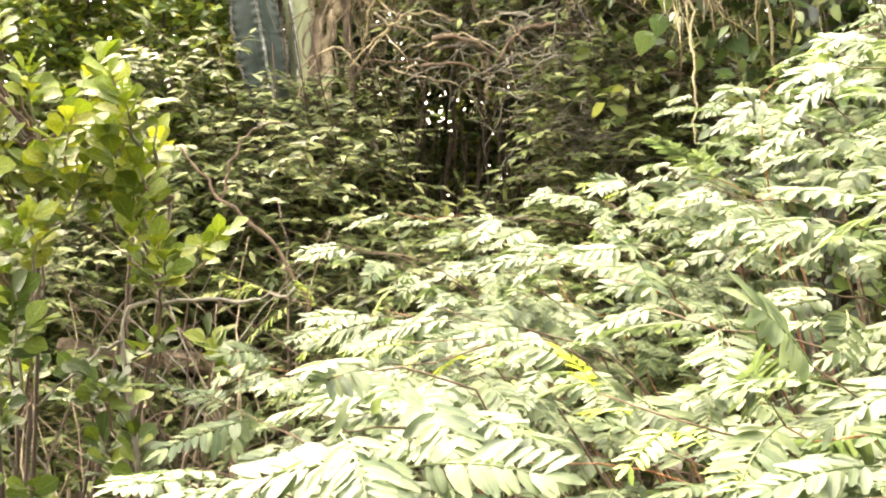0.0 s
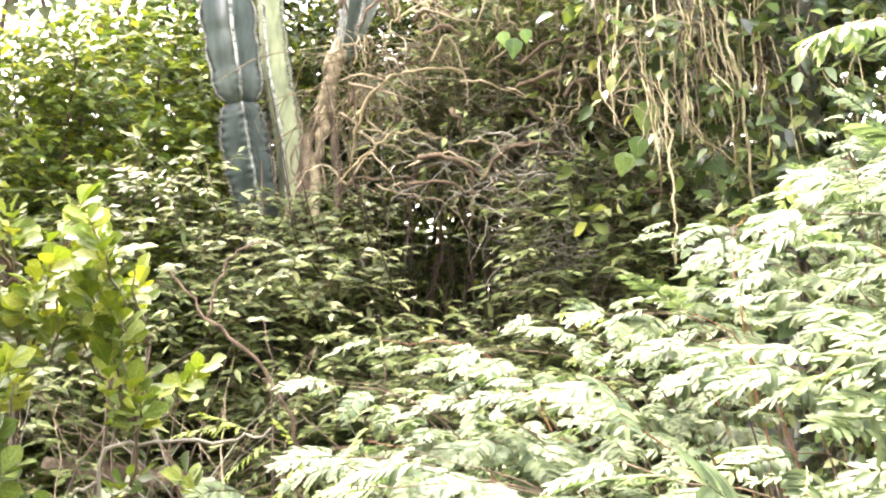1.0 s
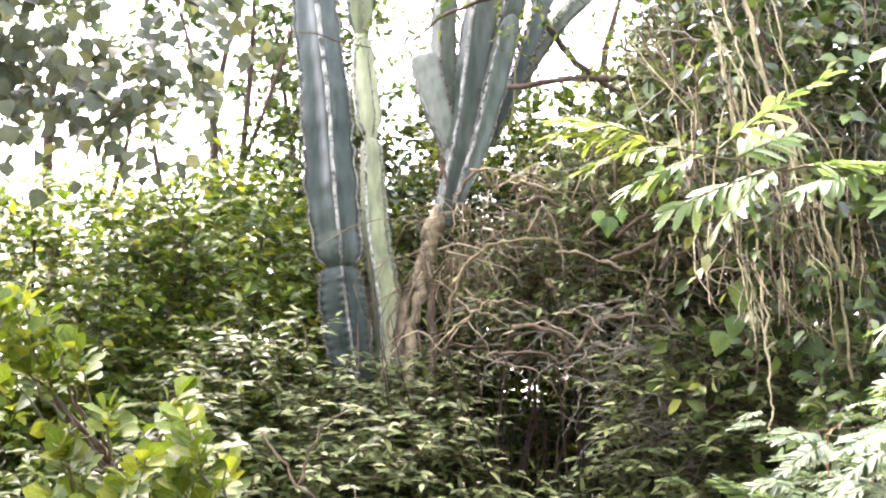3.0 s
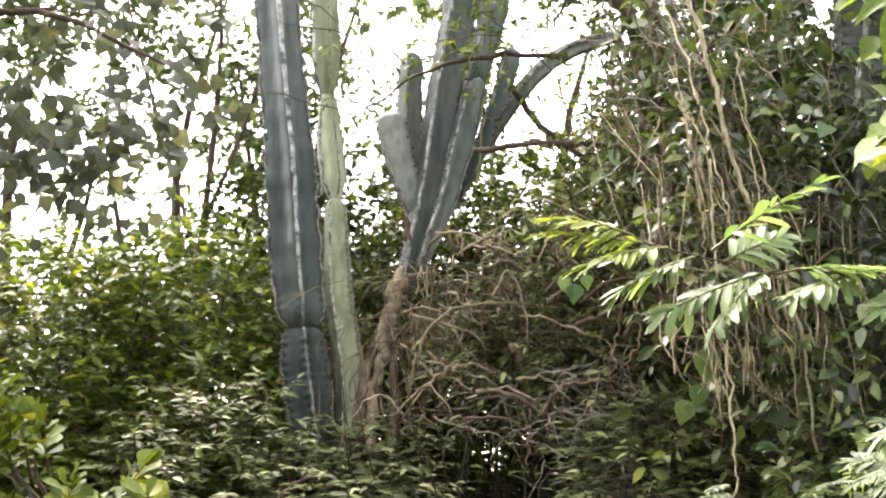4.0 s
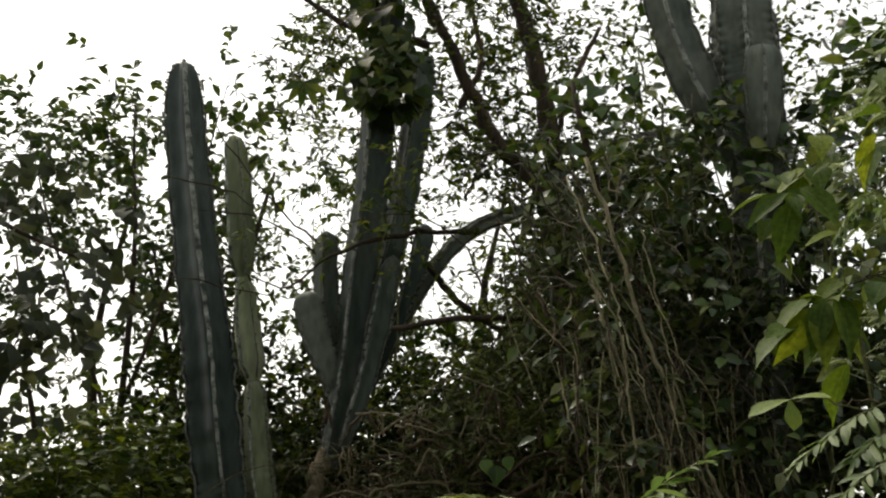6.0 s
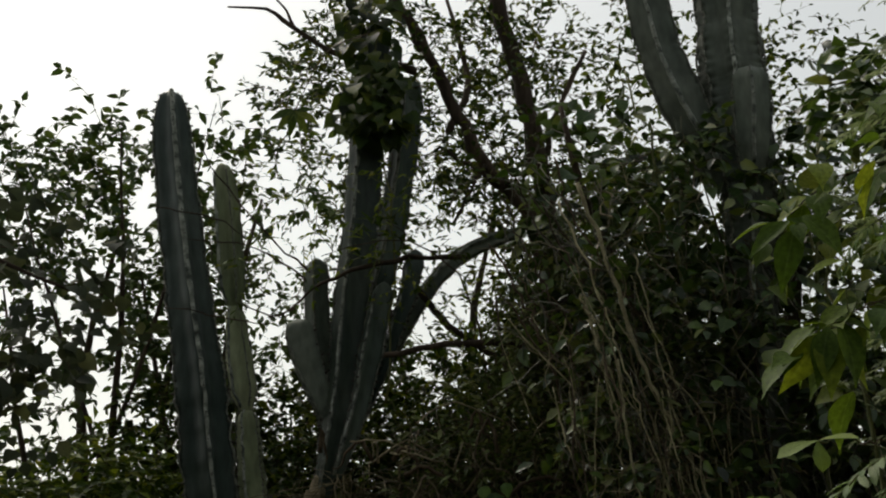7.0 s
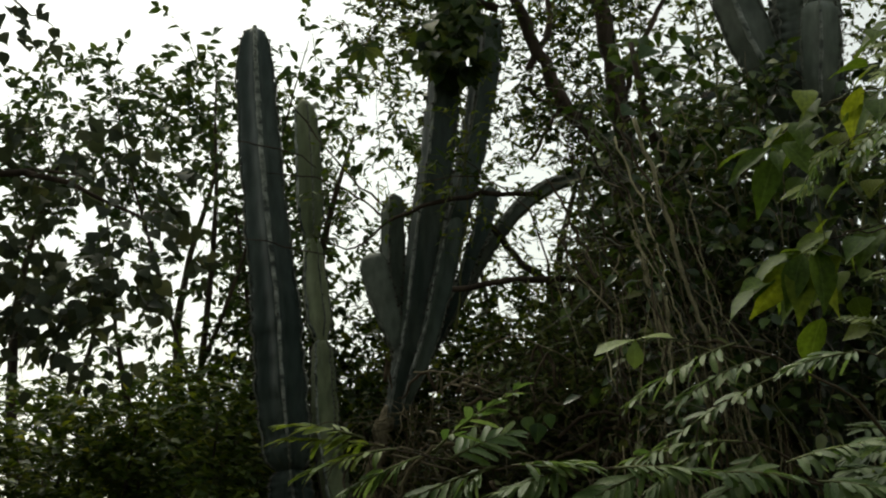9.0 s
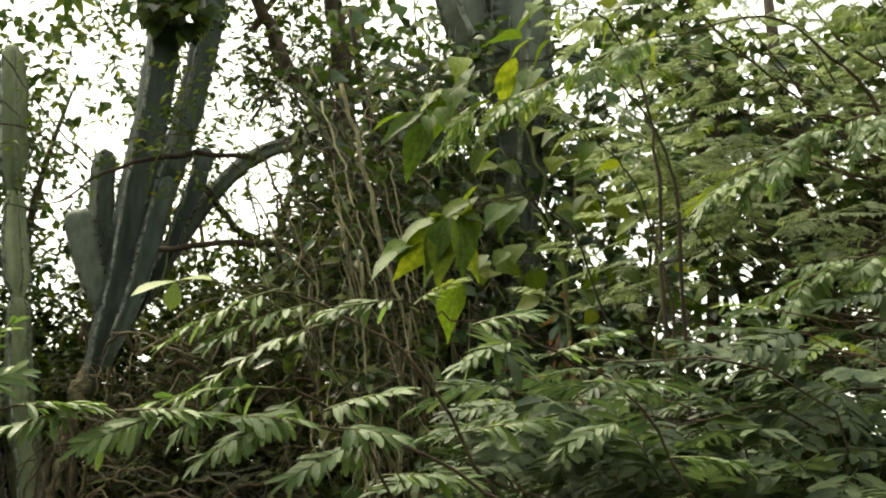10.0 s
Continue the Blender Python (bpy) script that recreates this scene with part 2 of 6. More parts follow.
def tube(geo, points, radii, sides=6, n=None, wobble=0.0, rng=None):
    """A closed, tapered tube along a smooth line."""
    n = n or max(3, 3 * (len(points) - 1))
    p = spline(points, n)
    r = np.interp(np.linspace(0, 1, n + 1), np.linspace(0, 1, len(radii)), radii)
    if wobble:
        p[1:-1] += rng.normal(0, wobble, (n - 1, 3))
        r = r * (1 + rng.normal(0, 0.08, n + 1))
    d = p[-1] - p[0]
    facing = (0, -1, 0) if abs(d[1]) < 0.8 * np.linalg.norm(d) else (0, 0, 1)
    _, u, v = axes_along(p, facing)
    a = np.linspace(0, 2 * np.pi, sides, endpoint=False)
    ring = p[:, None] + r[:, None, None] * (np.cos(a)[None, :, None] * u[:, None] + np.sin(a)[None, :, None] * v[:, None])
    k, j = np.meshgrid(np.arange(n), np.arange(sides), indexing="ij")
    j2 = (j + 1) % sides
    quads = np.stack([k * sides + j, k * sides + j2, (k + 1) * sides + j2, (k + 1) * sides + j], -1).reshape(-1, 4)
    geo.add(ring, [quads, np.arange(sides)[None, ::-1], (n * sides + np.arange(sides))[None]])
    return geo


def many_tubes(geo, lines, r0, r1):
    """Three-sided thin tubes along many lines at once: lines is (number, points, 3)."""
    count, k, _ = lines.shape
    d = unit(lines[:, -1] - lines[:, 0])
    u = unit(np.cross(d, [0.31, 0.17, 0.94]))
    v = np.cross(d, u)
    r = (np.linspace(1, 0, k)[None] * np.reshape(r0, (-1, 1)) + np.linspace(0, 1, k)[None] * np.reshape(r1, (-1, 1)))[..., None, None]
    a = np.array([0, 2.094, 4.189])
    ring = lines[:, :, None] + r * (np.cos(a)[None, None, :, None] * u[:, None, None] + np.sin(a)[None, None, :, None] * v[:, None, None])
    base = (np.arange(count) * k * 3)[:, None, None]
    i, j = np.arange(k - 1)[None, :, None] * 3, np.arange(3)[None, None]
    j2 = (j + 1) % 3
    quads = np.stack([base + i + j, base + i + j2, base + i + 3 + j2, base + i + 3 + j], -1).reshape(-1, 4)
    geo.add(ring, [quads])
    return geo


def blade(stations, fold=0.12, sag=0.12, wave=0.0):
    """A leaf of length 1 along +y: half widths at even steps, creased on its midrib and drooping. Returns points, faces, uv."""
    n = len(stations)
    points, uv, rows = [], [], []
    for i, w in enumerate(stations):
        y = i / (n - 1)
        z = -sag * y * y
        if w <= 0:
            rows.append([len(points)] * 3)
            points.append((0, y, z)), uv.append((0, y))
        else:
            rows.append([len(points), len(points) + 1, len(points) + 2])
            lift = wave * math.sin(i * 2.1)
            points += [(-w, y, z + fold * w + lift), (0, y, z), (w, y, z + fold * w - lift)]
            uv += [(-1, y), (0, y), (1, y)]
    tris, quads = [], []
    for a, b in zip(rows, rows[1:]):
        for l, r in ((0, 1), (1, 2)):
            f = [a[l], a[r], b[r], b[l]]
            f = [v for i, v in enumerate(f) if v not in f[:i]]
            (tris if len(f) == 3 else quads).append(f)
    return np.array(points), [np.array(f) for f in (tris, quads) if f], np.array(uv)


SMALL = blade([0, 0.26, 0], 0.5, 0.15)
SLIM = blade([0, 0.16, 0.03], 0.4, 0.2)
LANCE = blade([0.02, 0.15, 0.16, 0.08, 0], 0.3, 0.15)
LEAN = blade([0, 0.27, 0.22, 0], 0.35, 0.2)
OVATE = blade([0, 0.14, 0.22, 0.25, 0.24, 0.19, 0.11, 0.035, 0], 0.28, 0.34, 0.01)
BROAD = blade([0, 0.33, 0.4, 0.34, 0.2, 0.05, 0], 0.25, 0.25, 0.012)
HEART = blade([0.12, 0.42, 0.45, 0.34, 0.18, 0], 0.25, 0.3, 0.015)
SPOON = blade([0.03, 0.09, 0.2, 0.3, 0.345, 0.33, 0.22, 0.0], 0.3, 0.12, 0.012)
WIDE = blade([0.02, 0.08, 0.105, 0.12, 0.123, 0.12, 0.1, 0.035], 0.3, 0.2, 0.004)
OBLONG_FAR = blade([0, 0.14, 0.15, 0.06], 0.25, 0.16)


def place_blades(geo, shape, pos, way, up, size):
    """A blade at every place: way along its length, up its upper side."""
    points, faces, uv = shape
    way = unit(way)
    side = unit(np.cross(way, up))
    up = np.cross(side, way)
    size = np.reshape(size, (-1, 1, 1))
    out = pos[:, None] + size * (points[None, :, :1] * side[:, None] + points[None, :, 1:2] * way[:, None] + points[None, :, 2:] * up[:, None])
    step = (np.arange(len(pos)) * len(points))[:, None, None]
    geo.add(out, [(f[None] + step).reshape(-1, f.shape[1]) for f in faces], np.tile(uv, (len(pos), 1)))
    return geo


def blade_pose(pos, way, up, size):
    """The pose of a single blade, for a leaf that is an object of its own."""
    y = Vector(way).normalized()
    x = y.cross(Vector(up)).normalized()
    z = x.cross(y)
    return Matrix.Translation(Vector(pos)) @ Matrix((x, y, z)).transposed().to_4x4() @ Matrix.Scale(size, 4)


def one_blade(name, shape, mat):
    return Geo().add(shape[0], shape[1], shape[2]).mesh(name, mat)


def scatter(rng, balls, count, hollow=0.0):
    """Places inside egg-shaped masses (x, y, z, rx, ry, rz), with their ways outward."""
    balls = np.asarray(balls, float)
    volume = np.prod(balls[:, 3:], axis=1)
    pick = rng.choice(len(balls), count, p=volume / volume.sum())
    way = unit(rng.normal(size=(count, 3)))
    far = (hollow**3 + (1 - hollow**3) * rng.random((count, 1))) ** (1 / 3)
    return balls[pick, :3] + way * far * balls[pick, 3:], way


def clumped(pos, way, scale, cut, seed):
    """Keeps the places where a soft noise is high: gaps between clumps."""
    keep = [noise.noise(Vector(p) * scale + Vector((seed, 3.1 * seed, 0))) > cut for p in pos]
    return pos[keep], way[keep]


def sprays(rng, pos, way, length, per, size, shape, leaf_geo, twig_geo, rise=0.25, flat=0.6, droop=0.25, twig=0.0022, steps=3, level=1.0, tilt=0.0, layer=1.0):
    """Twigs that start at pos, each with leaves along both sides."""
    n = len(pos)
    way = unit(way * np.array([1, 1, 0.6]) + rng.normal(0, 0.5, (n, 3)) + np.array([0, 0, rise]))
    way = unit(way * np.array([1, 1, layer]))
    length = length * rng.uniform(0.6, 1.3, n)
    s = np.linspace(0, 1, steps)
    bend = rng.normal(0, 0.18, (n, 3)) * np.array([1, 1, layer]) + np.array([0, 0, -droop])
    lines = pos[:, None] + length[:, None, None] * (way[:, None] * s[None, :, None] + bend[:, None] * (s**2)[None, :, None])
    many_tubes(twig_geo, lines, twig * rng.uniform(0.7, 1.5, n), 0.0007)
    f = (np.arange(per) + 0.6) / per
    f = np.clip(f[None] + rng.normal(0, 0.06, (n, per)), 0.08, 1)[..., None]
    at = pos[:, None] + length[:, None, None] * (way[:, None] * f + bend[:, None] * f**2)
    along = unit(way[:, None] + 2 * bend[:, None] * f)
    across = unit(np.cross(along, np.array([0, 0, 1.0])) + rng.normal(0, 0.35, (n, per, 3)))
    hand = np.where(np.arange(per) % 2, 1.0, -1.0)[None, :, None]
    out = along * 0.55 + across * hand + rng.normal(0, 0.28, (n, per, 3)) + np.array([0, 0, -0.15])
    out[..., 2] *= level
    out[:, -1] = along[:, -1]
    up = np.array([0, -tilt * flat, flat]) + rng.normal(0, 0.45, (n, per, 3))
    scale = size * rng.uniform(0.6, 1.25, (n, per))
    place_blades(leaf_geo, shape, at.reshape(-1, 3), out.reshape(-1, 3), up.reshape(-1, 3), scale.ravel())


def leafy(name, base, label, category, seed, balls, count, length, per, size, shape, leaf_mat, twig_mat=None, stems=(), group="",
          hollow=0.0, gaps=None, rise=0.25, flat=0.6, droop=0.25, crown_name="crown", stem_mat=None, level=1.0, tilt=0.0, layer=1.0, bare=()):
    """A shrub or tree: stems (points, radii), twigs and a crown of single leaves; bare: places without leaves."""
    rng = np.random.default_rng(seed)
    ob = thing(name, base, label, category, group)
    for points, radii in stems:
        part("stem" if category != "tree" else "limb", tube(Geo(), points, radii, 8, None, 0.006, rng).mesh("stem", stem_mat or M_BARK), ob)
    pos, way = scatter(rng, balls, count, hollow)
    if gaps:
        pos, way = clumped(pos, way, gaps[0], gaps[1], seed)
    for x, y, z, rx, ry, rz in bare:
        keep = np.sum(((pos - np.array([x, y, z])) / np.array([rx, ry, rz])) ** 2, axis=1) > 1
        pos, way = pos[keep], way[keep]
    leaves, twigs = Geo(), Geo()
    sprays(rng, pos, way, length, per, size, shape, leaves, twigs, rise, flat, droop, level=level, tilt=tilt, layer=layer)
    tagged(part("twig_mass", twigs.mesh("twig_mass", twig_mat or M_TWIG), ob), kind="stuff")
    tagged(part(crown_name, leaves.mesh("leaves", leaf_mat), ob), kind="stuff")
    return ob


def tangle_mass(rng, balls, count, length, radius, way, spread, mat, steps=7):
    """Many crooked thin twigs inside egg-shaped masses, as one mesh."""
    pos, _ = scatter(rng, balls, count)
    head = unit(np.asarray(way, float) * rng.choice([-1.0, 1.0], (count, 1)) + rng.normal(0, spread, (count, 3)))
    pace = length * rng.uniform(0.5, 1.4, (count, 1)) / (steps - 1)
    lines = [pos]
    for k in range(steps - 1):
        head = unit(head + rng.normal(0, 0.3, (count, 3)) + np.array([0, 0, -0.04]))
        lines.append(lines[-1] + head * pace)
    return many_tubes(Geo(), np.stack(lines, 1), radius * rng.uniform(0.6, 1.6, count), 0.0009).mesh("twig_mass", mat)


# ---- ground ----
def ground_sheet():
    half = np.r_[np.linspace(0, 12, 40), np.geomspace(14, 900, 24)]
    axis = np.r_[-half[:0:-1], half]
    x, y = np.meshgrid(axis, axis, indexing="ij")
    z = np.array([[0.06 * noise.noise(Vector((a * 0.6, b * 0.6, 0))) - 0.03 for b in axis] for a in axis])
    k = len(axis)
    i, j = np.meshgrid(np.arange(k - 1), np.arange(k - 1), indexing="ij")
    quads = np.stack([i * k + j, (i + 1) * k + j, (i + 1) * k + j + 1, i * k + j + 1], -1).reshape(-1, 4)
    ob = new("ground", Geo().add(np.stack([x, y, z], -1), [quads]).mesh("ground", M_SOIL))
    return tagged(ob, "uneven brown soil strewn with leaf litter", "ground", kind="structure")


ground_sheet()


# ---- cacti ----
def cactus_stem(name, parent, points, radii, ribs, mat, seed, turn=0.0, depth=0.42, crest=0.0055, label="", crest_mat=None, dome=0.075, swell=(1.7, 1.8, 1.3)):
    """A ribbed column from its foot to its rounded tip, with corky rib edges, the front one coloured as highlit, and
    spines.
    """
    rng = np.random.default_rng(seed)
    reach = np.r_[0, np.cumsum(np.linalg.norm(np.diff(points, axis=0), axis=1))]
    n = int(reach[-1] / 0.014)
    p = spline(points, n)
    s = np.r_[0, np.cumsum(np.linalg.norm(np.diff(p, axis=0), axis=1))]
    r = np.interp(np.linspace(0, 1, n + 1), np.linspace(0, 1, len(radii)), radii)
    left = s[-1] - s
    r = r * np.where(left < dome, np.sqrt(np.clip(1 - (1 - left / dome) ** 2, 0.004, 1)), 1)
    r = r * (1 + 0.03 * np.sin(s / 0.055 + seed) + 0.03 * np.sin(s / 0.021 + 2 * seed) + rng.normal(0, 0.008, n + 1))
    _, u, v = axes_along(p)
    m = 8
    a = np.arange(ribs * m) / (ribs * m) * 2 * np.pi + np.pi / 2 + radians(turn)
    off = np.abs(((np.arange(ribs * m) / m + 0.5) % 1) - 0.5) * 2
    star = 1 - depth * np.minimum(off * 1.35, 1) ** 0.85
    bulge = 1 + 0.045 * np.sin(2 * np.pi * s / 0.036)[:, None] * (off < 0.3)[None]
    rad = r[:, None] * star[None] * bulge
    way = np.cos(a)[None, :, None] * u[:, None] + np.sin(a)[None, :, None] * v[:, None]
    ring = p[:, None] + rad[..., None] * way
    w = ribs * m
    k, j = np.meshgrid(np.arange(n), np.arange(w), indexing="ij")
    j2 = (j + 1) % w
    quads = np.stack([k * w + j, k * w + j2, (k + 1) * w + j2, (k + 1) * w + j], -1).reshape(-1, 4)
    ob = part(name, Geo().add(ring, [quads, np.arange(w)[None, ::-1], (n * w + np.arange(w))[None]]).mesh(name, mat), parent, label)
    spikes = Geo()
    for i in range(ribs):
        edge = ring[2:-1, i * m]
        # Rib 0 faces the path; its highlight is a paler, wider edge.
        part("rib_edge", tube(Geo(), edge[::3], [crest * w for w in (swell if i == 0 else (0.8, 0.8, 0.7))], 5, len(edge) // 2, 0.0012, rng).mesh("rib_edge", (crest_mat or M_CREST_LIT) if i == 0 else M_CREST_UNLIT), ob)
        sites = np.arange(2, len(edge) - 1, 3)
        if ribs == 4:
            many_tubes(spikes, np.stack([edge[sites] - way[sites + 2, i * m] * 0.004, edge[sites] + way[sites + 2, i * m] * 0.009], 1), np.full(len(sites), 0.0065), 0.004)
        for q in range(4):
            start = edge[sites] + rng.normal(0, 0.001, (len(sites), 3))
            out = unit(way[sites + 2, i * m] + rng.normal(0, 0.55, (len(sites), 3)))
            tip = start + out * rng.uniform(0.008, 0.02, (len(sites), 1))
            many_tubes(spikes, np.stack([start, tip], 1), np.full(len(sites), 0.0016), 0.0003)
    tagged(part("spine_mass", spikes.mesh("spine_mass", M_SPINE), ob), kind="stuff")
    return ob


tall = thing("columnar_cactus", (-0.60, 5.05, 0), "tall blue-green ribbed column cactus rising out of the thicket", "cactus", "column cacti")
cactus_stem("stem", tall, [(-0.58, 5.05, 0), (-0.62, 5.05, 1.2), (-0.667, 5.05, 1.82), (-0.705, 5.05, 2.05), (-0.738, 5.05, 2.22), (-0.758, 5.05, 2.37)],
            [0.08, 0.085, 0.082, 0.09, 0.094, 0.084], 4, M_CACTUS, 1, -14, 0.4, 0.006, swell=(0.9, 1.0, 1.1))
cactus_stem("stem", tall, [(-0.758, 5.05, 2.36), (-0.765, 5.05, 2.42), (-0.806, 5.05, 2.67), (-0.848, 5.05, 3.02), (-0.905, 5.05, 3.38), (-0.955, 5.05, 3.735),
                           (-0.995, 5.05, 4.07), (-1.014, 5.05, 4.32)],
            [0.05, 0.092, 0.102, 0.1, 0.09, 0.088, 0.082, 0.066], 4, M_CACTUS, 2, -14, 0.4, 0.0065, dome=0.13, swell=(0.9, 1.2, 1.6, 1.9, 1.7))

pale_one = thing("columnar_cactus", (-0.42, 5.19, 0), "slender pale yellow-green cactus pinched into long segments", "cactus", "column cacti")
for k, (points, radii) in enumerate([
        ([(-0.42, 5.19, 0), (-0.5, 5.19, 1.3), (-0.575, 5.19, 2.2), (-0.635, 5.19, 2.52), (-0.675, 5.19, 2.93)], [0.055, 0.06, 0.062, 0.062, 0.05]),
        ([(-0.678, 5.19, 2.92), (-0.69, 5.19, 3.0), (-0.715, 5.19, 3.16), (-0.738, 5.19, 3.39)], [0.026, 0.055, 0.058, 0.04]),
        ([(-0.739, 5.19, 3.37), (-0.748, 5.19, 3.47), (-0.765, 5.19, 3.66), (-0.785, 5.19, 3.87), (-0.806, 5.19, 4.03)], [0.03, 0.056, 0.06, 0.055, 0.04])]):
    cactus_stem("segment", pale_one, points, radii, 5, M_PALECACT, 10 + k, 25 + 12 * k, 0.34, 0.004)

many = thing("branching_cactus", (-0.47, 5.15, 0), "many-armed green cactus on a reddish corky trunk", "cactus", "column cacti")
rng0 = np.random.default_rng(5)
part("trunk", tube(Geo(), [(-0.5, 5.17, 0), (-0.53, 5.17, 1.0), (-0.52, 5.16, 1.8), (-0.505, 5.15, 2.12), (-0.49, 5.15, 2.26), (-0.46, 5.15, 2.36)],
                   [0.06, 0.05, 0.032, 0.03, 0.024, 0.01], 12, 26, 0.006, rng0).mesh("trunk", M_CORK), many, "reddish-brown cracked corky trunk")
part("trunk", tube(Geo(), [(-0.44, 5.12, 0), (-0.46, 5.12, 1.5), (-0.468, 5.12, 2.0), (-0.44, 5.12, 2.27)], [0.04, 0.03, 0.022, 0.02], 12, 30, 0.006, rng0).mesh("trunk", M_TANWOOD), many, "pale tan peeling trunk")
part("trunk", tube(Geo(), [(-0.436, 5.12, 2.25), (-0.428, 5.12, 2.33), (-0.42, 5.12, 2.42), (-0.405, 5.12, 2.47), (-0.395, 5.13, 2.54), (-0.36, 5.13, 2.62)], [0.022, 0.034, 0.032, 0.024, 0.04, 0.034], 12, 22, 0.005, rng0).mesh("trunk", M_TANWOOD), many, "knobbly tan joint under the lowest arm")
part("trunk", tube(Geo(), [(-0.36, 5.1, 1.2), (-0.37, 5.1, 1.9), (-0.385, 5.1, 2.2), (-0.41, 5.11, 2.42)], [0.02, 0.02, 0.018, 0.014], 9, 24, 0.007, rng0).mesh("trunk", M_CORK), many)
ARMS = [([(-0.36, 5.14, 2.55), (-0.346, 5.14, 2.62), (-0.315, 5.15, 2.77), (-0.29, 5.15, 2.9), (-0.262, 5.15, 3.12), (-0.242, 5.15, 3.35), (-0.2, 5.15, 3.67), (-0.163, 5.15, 4.15), (-0.115, 5.15, 4.7)],
         [0.03, 0.05, 0.068, 0.074, 0.078, 0.08, 0.084, 0.08, 0.07], M_GREENCACT, 22),
        ([(-0.27, 5.22, 2.85), (-0.235, 5.24, 3.03), (-0.18, 5.25, 3.274), (-0.09, 5.25, 3.6), (-0.035, 5.25, 3.9), (0.0, 5.25, 4.126), (0.03, 5.25, 4.45)], [0.03, 0.045, 0.055, 0.06, 0.064, 0.066, 0.06], M_GREENCACT, 14),
        ([(-0.3, 5.08, 2.62), (-0.262, 5.06, 2.72), (-0.205, 5.06, 2.9), (-0.178, 5.06, 3.02), (-0.148, 5.06, 3.17), (-0.095, 5.06, 3.425)], [0.022, 0.034, 0.046, 0.052, 0.058, 0.052], M_GREENCACT, 30),
        ([(-0.215, 5.17, 2.84), (-0.15, 5.17, 3.0), (-0.085, 5.17, 3.15), (-0.04, 5.17, 3.29), (0.005, 5.17, 3.42), (0.04, 5.17, 3.6)], [0.02, 0.03, 0.034, 0.04, 0.05, 0.052], M_CACTUS, 34),
        ([(-0.33, 5.2, 2.84), (-0.355, 5.2, 2.93), (-0.392, 5.2, 3.03), (-0.43, 5.2, 3.14), (-0.478, 5.2, 3.31)], [0.02, 0.05, 0.07, 0.084, 0.076], M_LOBE, 42),
        ([(-0.335, 5.28, 2.85), (-0.355, 5.28, 2.96), (-0.377, 5.28, 3.107), (-0.394, 5.28, 3.357), (-0.396, 5.28, 3.61)], [0.04, 0.055, 0.055, 0.053, 0.05], M_LOBE, 10)]
for k, (points, radii, mat, turn) in enumerate(ARMS):
    cactus_stem("arm", many, points, radii, 4, mat, 21 + k, turn, 0.4 if k < 4 else 0.3, 0.0046, "", M_CREST_LIT if k in (0, 2, 3) else M_CREST_UNLIT)
cactus_stem("arm", many, [(-0.2, 5.3, 2.95), (-0.124, 5.3, 3.114), (0.042, 5.3, 3.391), (0.163, 5.3, 3.544), (0.29, 5.3, 3.64), (0.5, 5.3, 3.72)],
            [0.04, 0.04, 0.036, 0.036, 0.034, 0.03], 5, M_LOBE, 28, 20, 0.3, 0.004, "pale leaning arm")

thick = thing("thick_cactus", (1.18, 4.1, 0), "stout dull-green column cactus overgrown by creepers", "cactus", "column cacti")
cactus_stem("stem", thick, [(1.16, 4.1, 0), (1.16, 4.1, 1.5), (1.165, 4.1, 2.98), (1.193, 4.1, 3.2), (1.2, 4.1, 3.43), (1.193, 4.1, 3.66), (1.189, 4.1, 3.93), (1.2, 4.1, 4.5)],
            [0.09, 0.09, 0.085, 0.09, 0.1, 0.115, 0.12, 0.11], 7, M_LOBE, 31, 12, 0.22)
cactus_stem("arm", thick, [(1.18, 4.12, 3.42), (1.1, 4.12, 3.56), (1.02, 4.1, 3.71), (0.96, 4.1, 3.88), (0.921, 4.1, 4.05), (0.88, 4.1, 4.4)], [0.05, 0.08, 0.085, 0.088, 0.085, 0.08], 6, M_LOBE, 32, 20, 0.22)
cactus_stem("arm", thick, [(1.19, 4.0, 3.45), (1.2, 3.97, 3.62), (1.205, 3.95, 3.83)], [0.05, 0.075, 0.07], 6, M_LOBE, 33, 10, 0.22, 0.004, "short budding arm")


